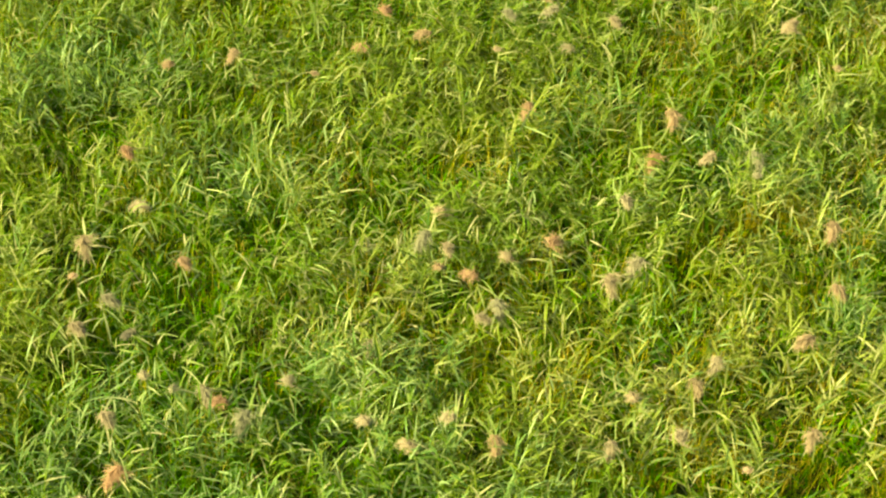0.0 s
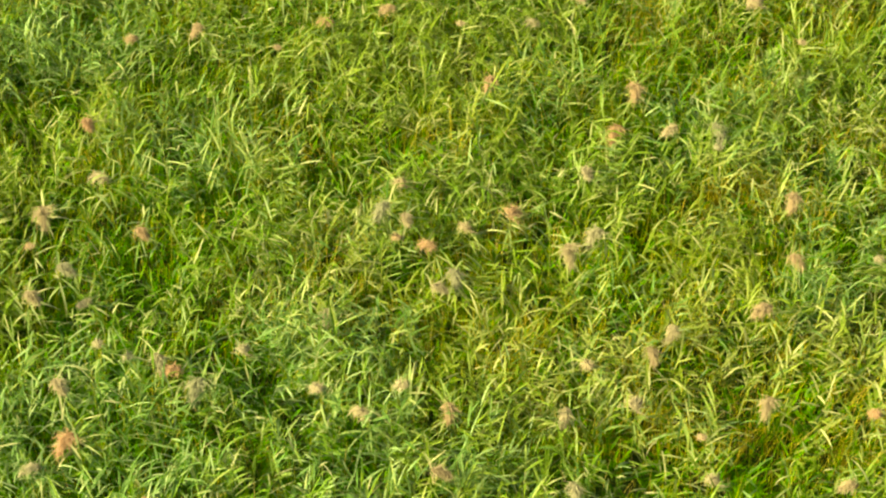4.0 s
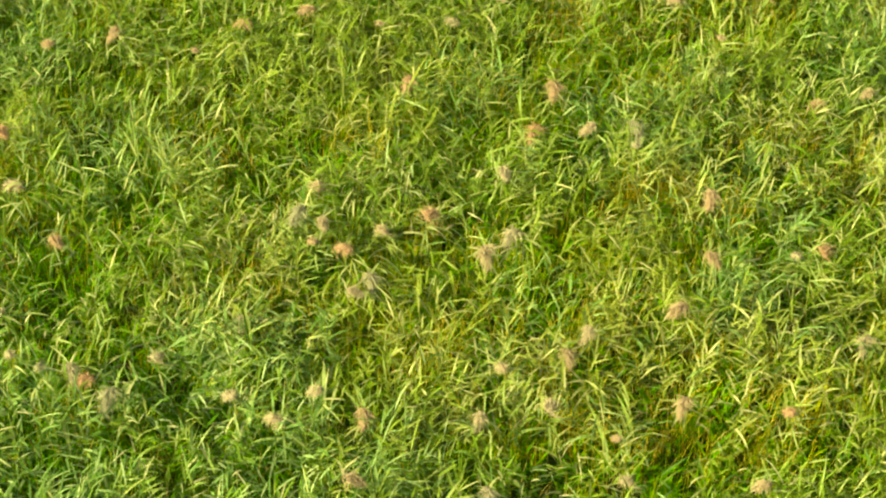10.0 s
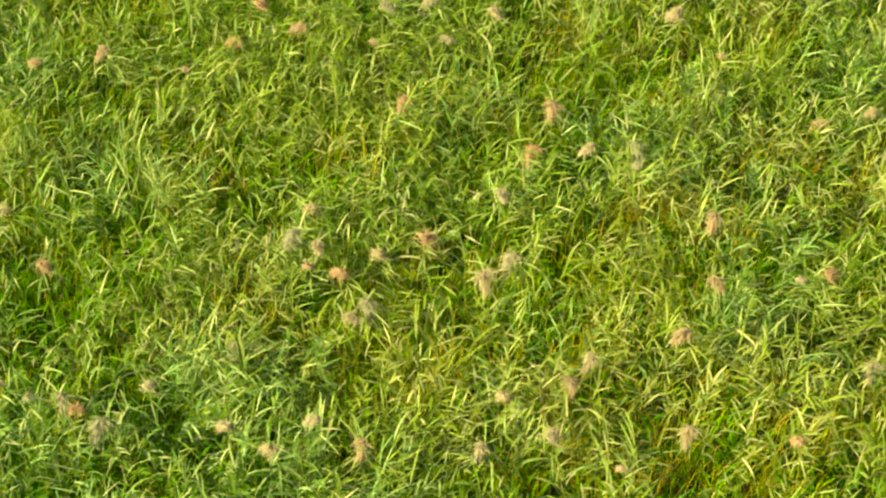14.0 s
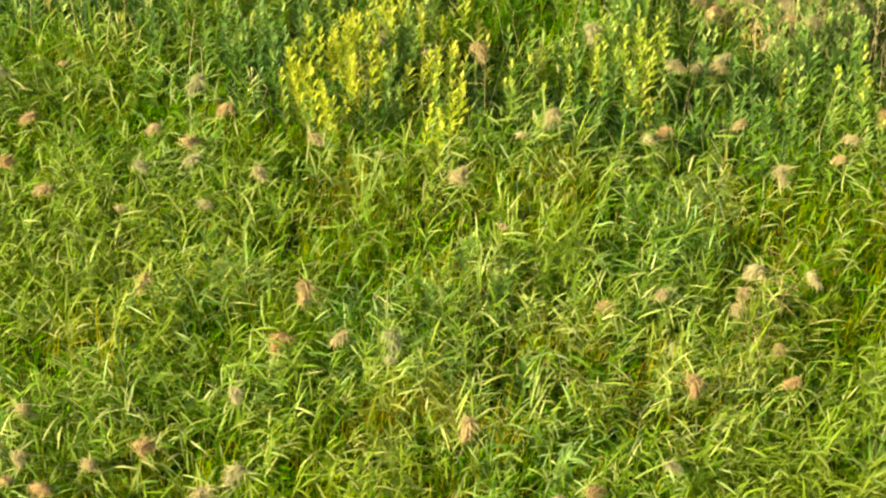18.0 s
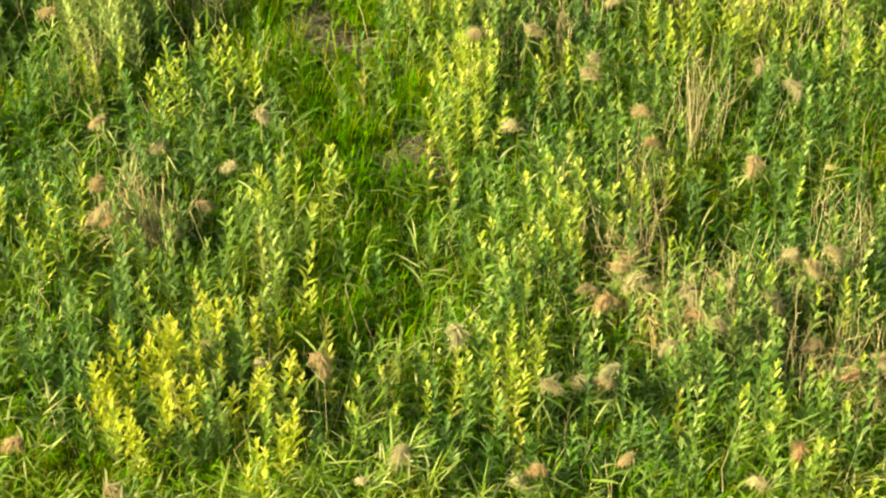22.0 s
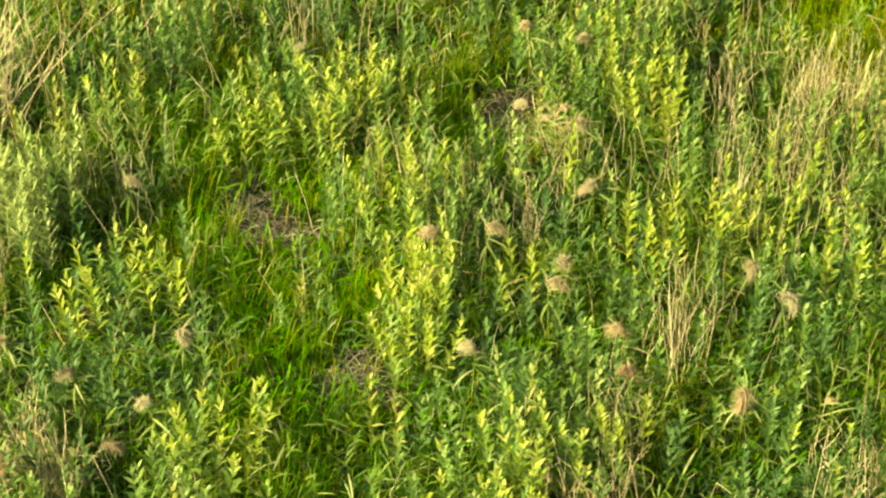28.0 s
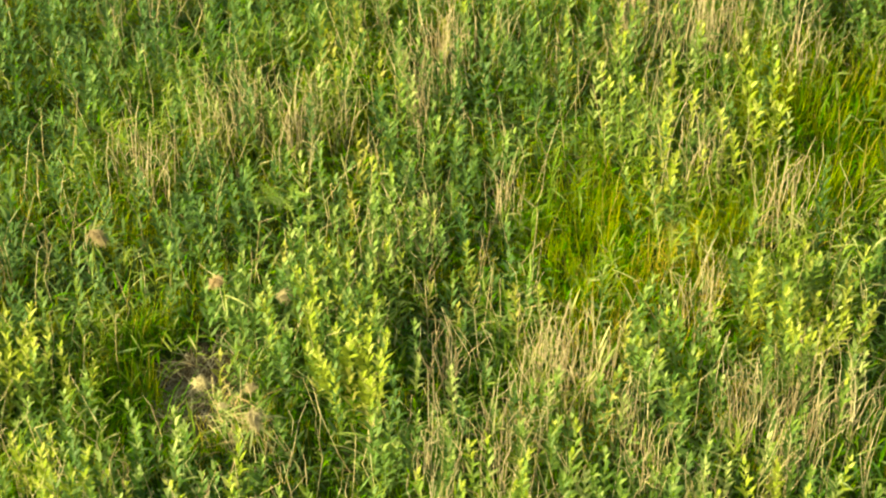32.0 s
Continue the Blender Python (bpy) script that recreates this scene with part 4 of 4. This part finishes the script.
# ---- willow bushes ----
def bush_kinds(count, seed, leaf_low, leaf_tip, label, group, tall=(0.6, 0.92), leaf=(0.106, 0.0285), per=24, most=6, spread=0.28, steep=0.0):
    g = np.random.default_rng(seed)
    kinds = []
    for k in range(count):
        root = thing("willow_bush", label, "willow bush", group)
        for j in range(g.integers(most - 2, most + 1)):
            r, a = spread * np.sqrt(g.uniform()), g.uniform(0, 6.28)
            foot = np.array([[r * np.cos(a), r * np.sin(a), -0.02]])
            stems, (v, q, tip) = shoots(foot, g.uniform(*tall, 1), g.uniform(0.02, 0.2, 1), np.array([a]), per, leaf[0], leaf[1], g, steep)
            shoot = part("shoot", mesh_of("shoot", *stems, [STEM]), root)
            part("leaves", mesh_of("leaves", v, q, [leaf_low, leaf_tip], tip), shoot)
        kinds.append(root)
    return kinds


g = np.random.default_rng(77)
slim = dict(tall=(0.62, 1.02), leaf=(0.106, 0.029), per=25, most=5, spread=0.2, steep=0.0)
yellow_label, yellow_group = "upright willow bush with young leaves coloured a sunlit bright yellow", "yellow-leaved willow bushes"
plant(bush_kinds(4, 41, WILLOW_SUNLIT_YELLOW, WILLOW_SUNLIT_YELLOW, yellow_label, yellow_group, **slim) + bush_kinds(2, 45, WILLOW_TIP, WILLOW_SUNLIT_YELLOW, yellow_label, yellow_group, **slim), [p for p in YELLOW_SOUTH if p[0] < 3.3 and p[1] < 5.3], g)
lime_label, lime_group = "upright willow bush with young leaves coloured a sunlit pale lime-green", "lime-leaved willow bushes"
plant(bush_kinds(4, 47, WILLOW_SUNLIT_LIME, WILLOW_SUNLIT_LIME, lime_label, lime_group, **slim) + bush_kinds(4, 48, WILLOW_TIP, WILLOW_SUNLIT_LIME, lime_label, lime_group, **slim), [p for p in YELLOW_SOUTH if p[0] >= 3.3 or p[1] >= 5.3] + YELLOW_MIDDLE + YELLOW_NORTH, g)
bx, by = scatter(5.0)
ok = g.uniform(size=len(bx)) < willow_share(bx, by) * np.clip(0.3 + waves(bx, by, 2.2, 19), 0, 0.75) * (1 - 0.85 * near(bx, by, DEEP))
green_spots = list(zip(bx[ok].tolist(), by[ok].tolist()))[:150]
plant(bush_kinds(7, 42, WILLOW, WILLOW_TIP, "upright willow bush with narrow mid-green leaves", "green willow bushes"), green_spots, g)
lone_spots = [(4.85, 2.38), (4.98, 2.45), (3.42, 1.94), (3.54, 1.52), (3.18, 1.66), (3.85, 0.67), (1.29, 4.8), (-3.2, -2.55), (-3.03, -2.6)]
plant(bush_kinds(3, 44, WILLOW, WILLOW_TIP, "small willow sprig standing alone among reeds", "lone willow sprigs", (0.55, 0.75), most=3), lone_spots, g)
silver_spots = [(1.53, 9.71), (1.39, 10.02), (1.6, 9.4), (1.42, 9.15), (1.45, 9.8), (1.2, 9.5), (1.15, 9.85), (1.25, 9.25), (1.0, 9.6)]
plant(bush_kinds(3, 43, SILVER, SILVER, "willow bush with long silvery grey-green leaves", "silvery willow bushes", (0.8, 1.1), (0.15, 0.02), 44), silver_spots, g)


# ---- dry stalks ----
def stalk_mesh(g):
    """A bent dry stalk; also where its twigs spring from."""
    tall, a = g.uniform(0.5, 0.92), g.uniform(0, 6.28)
    lean = g.uniform(0.02, 0.24)
    pts = [np.array([0, 0, -0.02])]
    for k in range(6):
        bend = lean * (k + 1) / 3 + g.normal(0, 0.08)
        pts.append(pts[-1] + tall / 6 * np.array([np.cos(a) * bend, np.sin(a) * bend, 1.0]))
        a += g.normal(0, 0.6)
    return mesh_of("stalk", *tube(pts, np.linspace(0.0048, 0.0018, 7)), [DRY]), pts


def twig_mesh(g):
    n = g.uniform(0.12, 0.3)
    pts = [np.zeros(3)]
    for k in range(3):
        pts.append(pts[-1] + n / 3 * np.array([0.75 - 0.2 * k + g.normal(0, 0.1), g.normal(0, 0.15), 0.7 + 0.15 * k]))
    return mesh_of("twig", *tube(pts, np.linspace(0.003, 0.0013, 4), 3), [DRY])


def stalk_kinds(count):
    g = np.random.default_rng(51)
    meshes = [stalk_mesh(g) for _ in range(14)]
    twigs = [twig_mesh(g) for _ in range(6)]
    kinds = []
    for _ in range(count):
        root = thing("dry_stalk_clump", "clump of leafless beige-brown dry weed stalks", "dry stalks", "clumps of dry stalks")
        for j in range(g.integers(7, 10)):
            me, pts = meshes[g.integers(14)]
            s = part("stalk", me, root)
            r, a = 0.17 * np.sqrt(g.uniform()), g.uniform(0, 6.28)
            s.matrix_basis = pose(r * np.cos(a), r * np.sin(a), 0, 0, 0, g.uniform(0, 360)) @ Matrix.Scale(g.uniform(0.75, 1.15), 4)
            for k in g.choice([2, 3, 4, 5], g.integers(0, 3), replace=False):
                t = part("twig", twigs[g.integers(6)], s)
                t.matrix_basis = pose(*pts[k], 0, 0, g.uniform(0, 360))
        kinds.append(root)
    return kinds


dry_spots = DRY_CLUMPS + [(x + g.normal(0, 0.15), y + g.normal(0, 0.15)) for x, y in DRY_CLUMPS for _ in range(1 + (y > 13.7))] + [(x + g.normal(0, r * 0.6), y + g.normal(0, r * 0.6)) for x, y, r, n in DRY_STANDS for _ in range(n)]
plant(stalk_kinds(8), dry_spots, g)


# ---- dead reed tussocks ----
def tussock_kinds(count):
    """Dead reeds that have sunk together: long cream leaves arching over one another, with a worn plume or two."""
    g = np.random.default_rng(61)
    kinds = []
    for _ in range(count):
        root = thing("dead_reed_tussock", "sunken tussock of cream dead reed leaves", "dead reeds", "tussocks of dead reeds")
        way = g.uniform(0, 6.28)
        for k in range(3):
            n = 20
            r, a = 0.2 * np.sqrt(g.uniform(size=n)), g.uniform(0, 6.28, n)
            base = np.stack([r * np.cos(a), r * np.sin(a), g.uniform(0.12, 0.5, n)], -1)
            up0 = g.uniform(-0.1, 1.0, n)
            v, q = ribbons(base, way + g.normal(0, 1.0, n), up0, up0 - g.uniform(0.4, 1.7, n), g.uniform(0.15, 0.36, n), g.uniform(0.005, 0.011, n), 4, LEAF_PROFILE, g.uniform(-0.7, 0.7, n))
            part("leaves", mesh_of("leaves", v, q, [DEAD_LEAF]), root)
        for k in range(4):
            a, b, tall = g.uniform(0, 6.28), way + g.normal(0, 0.5), g.uniform(0.4, 0.62)
            foot = np.array([0.1 * np.cos(a), 0.1 * np.sin(a), -0.02])
            lean = np.array([np.cos(b), np.sin(b), 0]) * g.uniform(0.1, 0.35)
            top = foot + lean + (0, 0, tall)
            stem = part("stem", mesh_of("stem", *tube([foot, foot + 0.35 * lean + (0, 0, 0.55 * tall), top], [0.005, 0.004, 0.0025], 4), [DRY]), root)
            if k < 2:
                head = part("plume", plume_mesh(g, g.uniform(0.16, 0.26)), stem, "worn tan plume")
                head.matrix_basis = pose(*top, 0, 0, math.degrees(b))
        kinds.append(root)
    return kinds


plant(tussock_kinds(5), TUSSOCKS, g, 0.9, 1.2, 6)


# ---- bare shrub and sapling ----
def bare_shrub(x, y, g, count, reach):
    """A leafless pale shrub: a sheaf of upright sticks and a few long branches that lean far out to the east."""
    root = thing("bare_shrub", "leafless pale shrub with arching dry branches", "shrub")
    for k in range(count):
        far = k % 3 == 0
        a = g.normal(0.35, 0.35) if far else g.uniform(0, 6.28)
        tall, arch = (g.uniform(1.1, 1.5), reach * g.uniform(0.7, 1.2)) if far else (g.uniform(0.6, 1.0), g.uniform(0.05, 0.3))
        b, r = g.uniform(0, 6.28), 0.12 * np.sqrt(g.uniform())
        pts = [np.array([r * np.cos(b), r * np.sin(b), -0.02])]
        for j in range(7):
            out = arch * (0.35 + 0.65 * j / 6) + g.normal(0, 0.07)
            pts.append(pts[-1] + tall / 7 * np.array([np.cos(a) * out, np.sin(a) * out, 1.0 - 0.4 * min(arch, 1) * j / 6]))
            a += g.normal(0, 0.18)
        thick = 0.009 if far else 0.006
        branch = part("branch", mesh_of("branch", *tube(pts, np.linspace(thick, 0.003, 8), 5), [DRY]), root)
        for j in g.choice([3, 4, 5, 6], 2, replace=False):
            t = part("twig", twig_mesh(g), branch)
            t.matrix_basis = pose(*pts[j], 0, 0, math.degrees(a) + g.normal(0, 50)) @ Matrix.Scale(1.4, 4)
    root.matrix_basis = pose(x, y, float(height_at(np.array([x]), np.array([y]))[0]))


def sapling(x, y, g):
    """A young tree with leaves of paired leaflets."""
    root = thing("ash_sapling", "young sapling with bright leaves of paired leaflets", "sapling")
    part("stem", mesh_of("stem", *tube([(0, 0, -0.02), (0.02, 0.01, 0.4), (0.01, 0.03, 0.78)], [0.006, 0.005, 0.003], 5), [STEM]), root)
    for k in range(5):
        f = 0.6 + 0.1 * k
        n = 9
        at = 0.05 + 0.026 * np.repeat(np.arange(n), 2)
        side = np.tile([1.1, -1.1], n)
        spine = np.stack([at, 0 * at, 0.3 * at], -1)
        v, q = ribbons(spine, side, np.full(2 * n, 0.25), np.full(2 * n, -0.2), np.full(2 * n, 0.075) * (1 - 0.02 * np.arange(2 * n)), np.full(2 * n, 0.022), 3, OVAL_PROFILE)
        leaf = part("compound_leaf", mesh_of("compound_leaf", v, q, [WILLOW_TIP]), root)
        leaf.matrix_basis = pose(0.02, 0.02, 0.78 * f + 0.02, 0, -10, 75 * k + g.uniform(-20, 20))
    root.matrix_basis = pose(x, y, float(height_at(np.array([x]), np.array([y]))[0]))


sg = np.random.default_rng(91)
for x, y, count, reach in ((0.68, 11.2, 20, 0.8), (0.95, 11.12, 15, 1.0), (0.75, 11.5, 14, 0.5)):
    bare_shrub(x, y, sg, count, reach)
sapling(6.31, 12.9, sg)
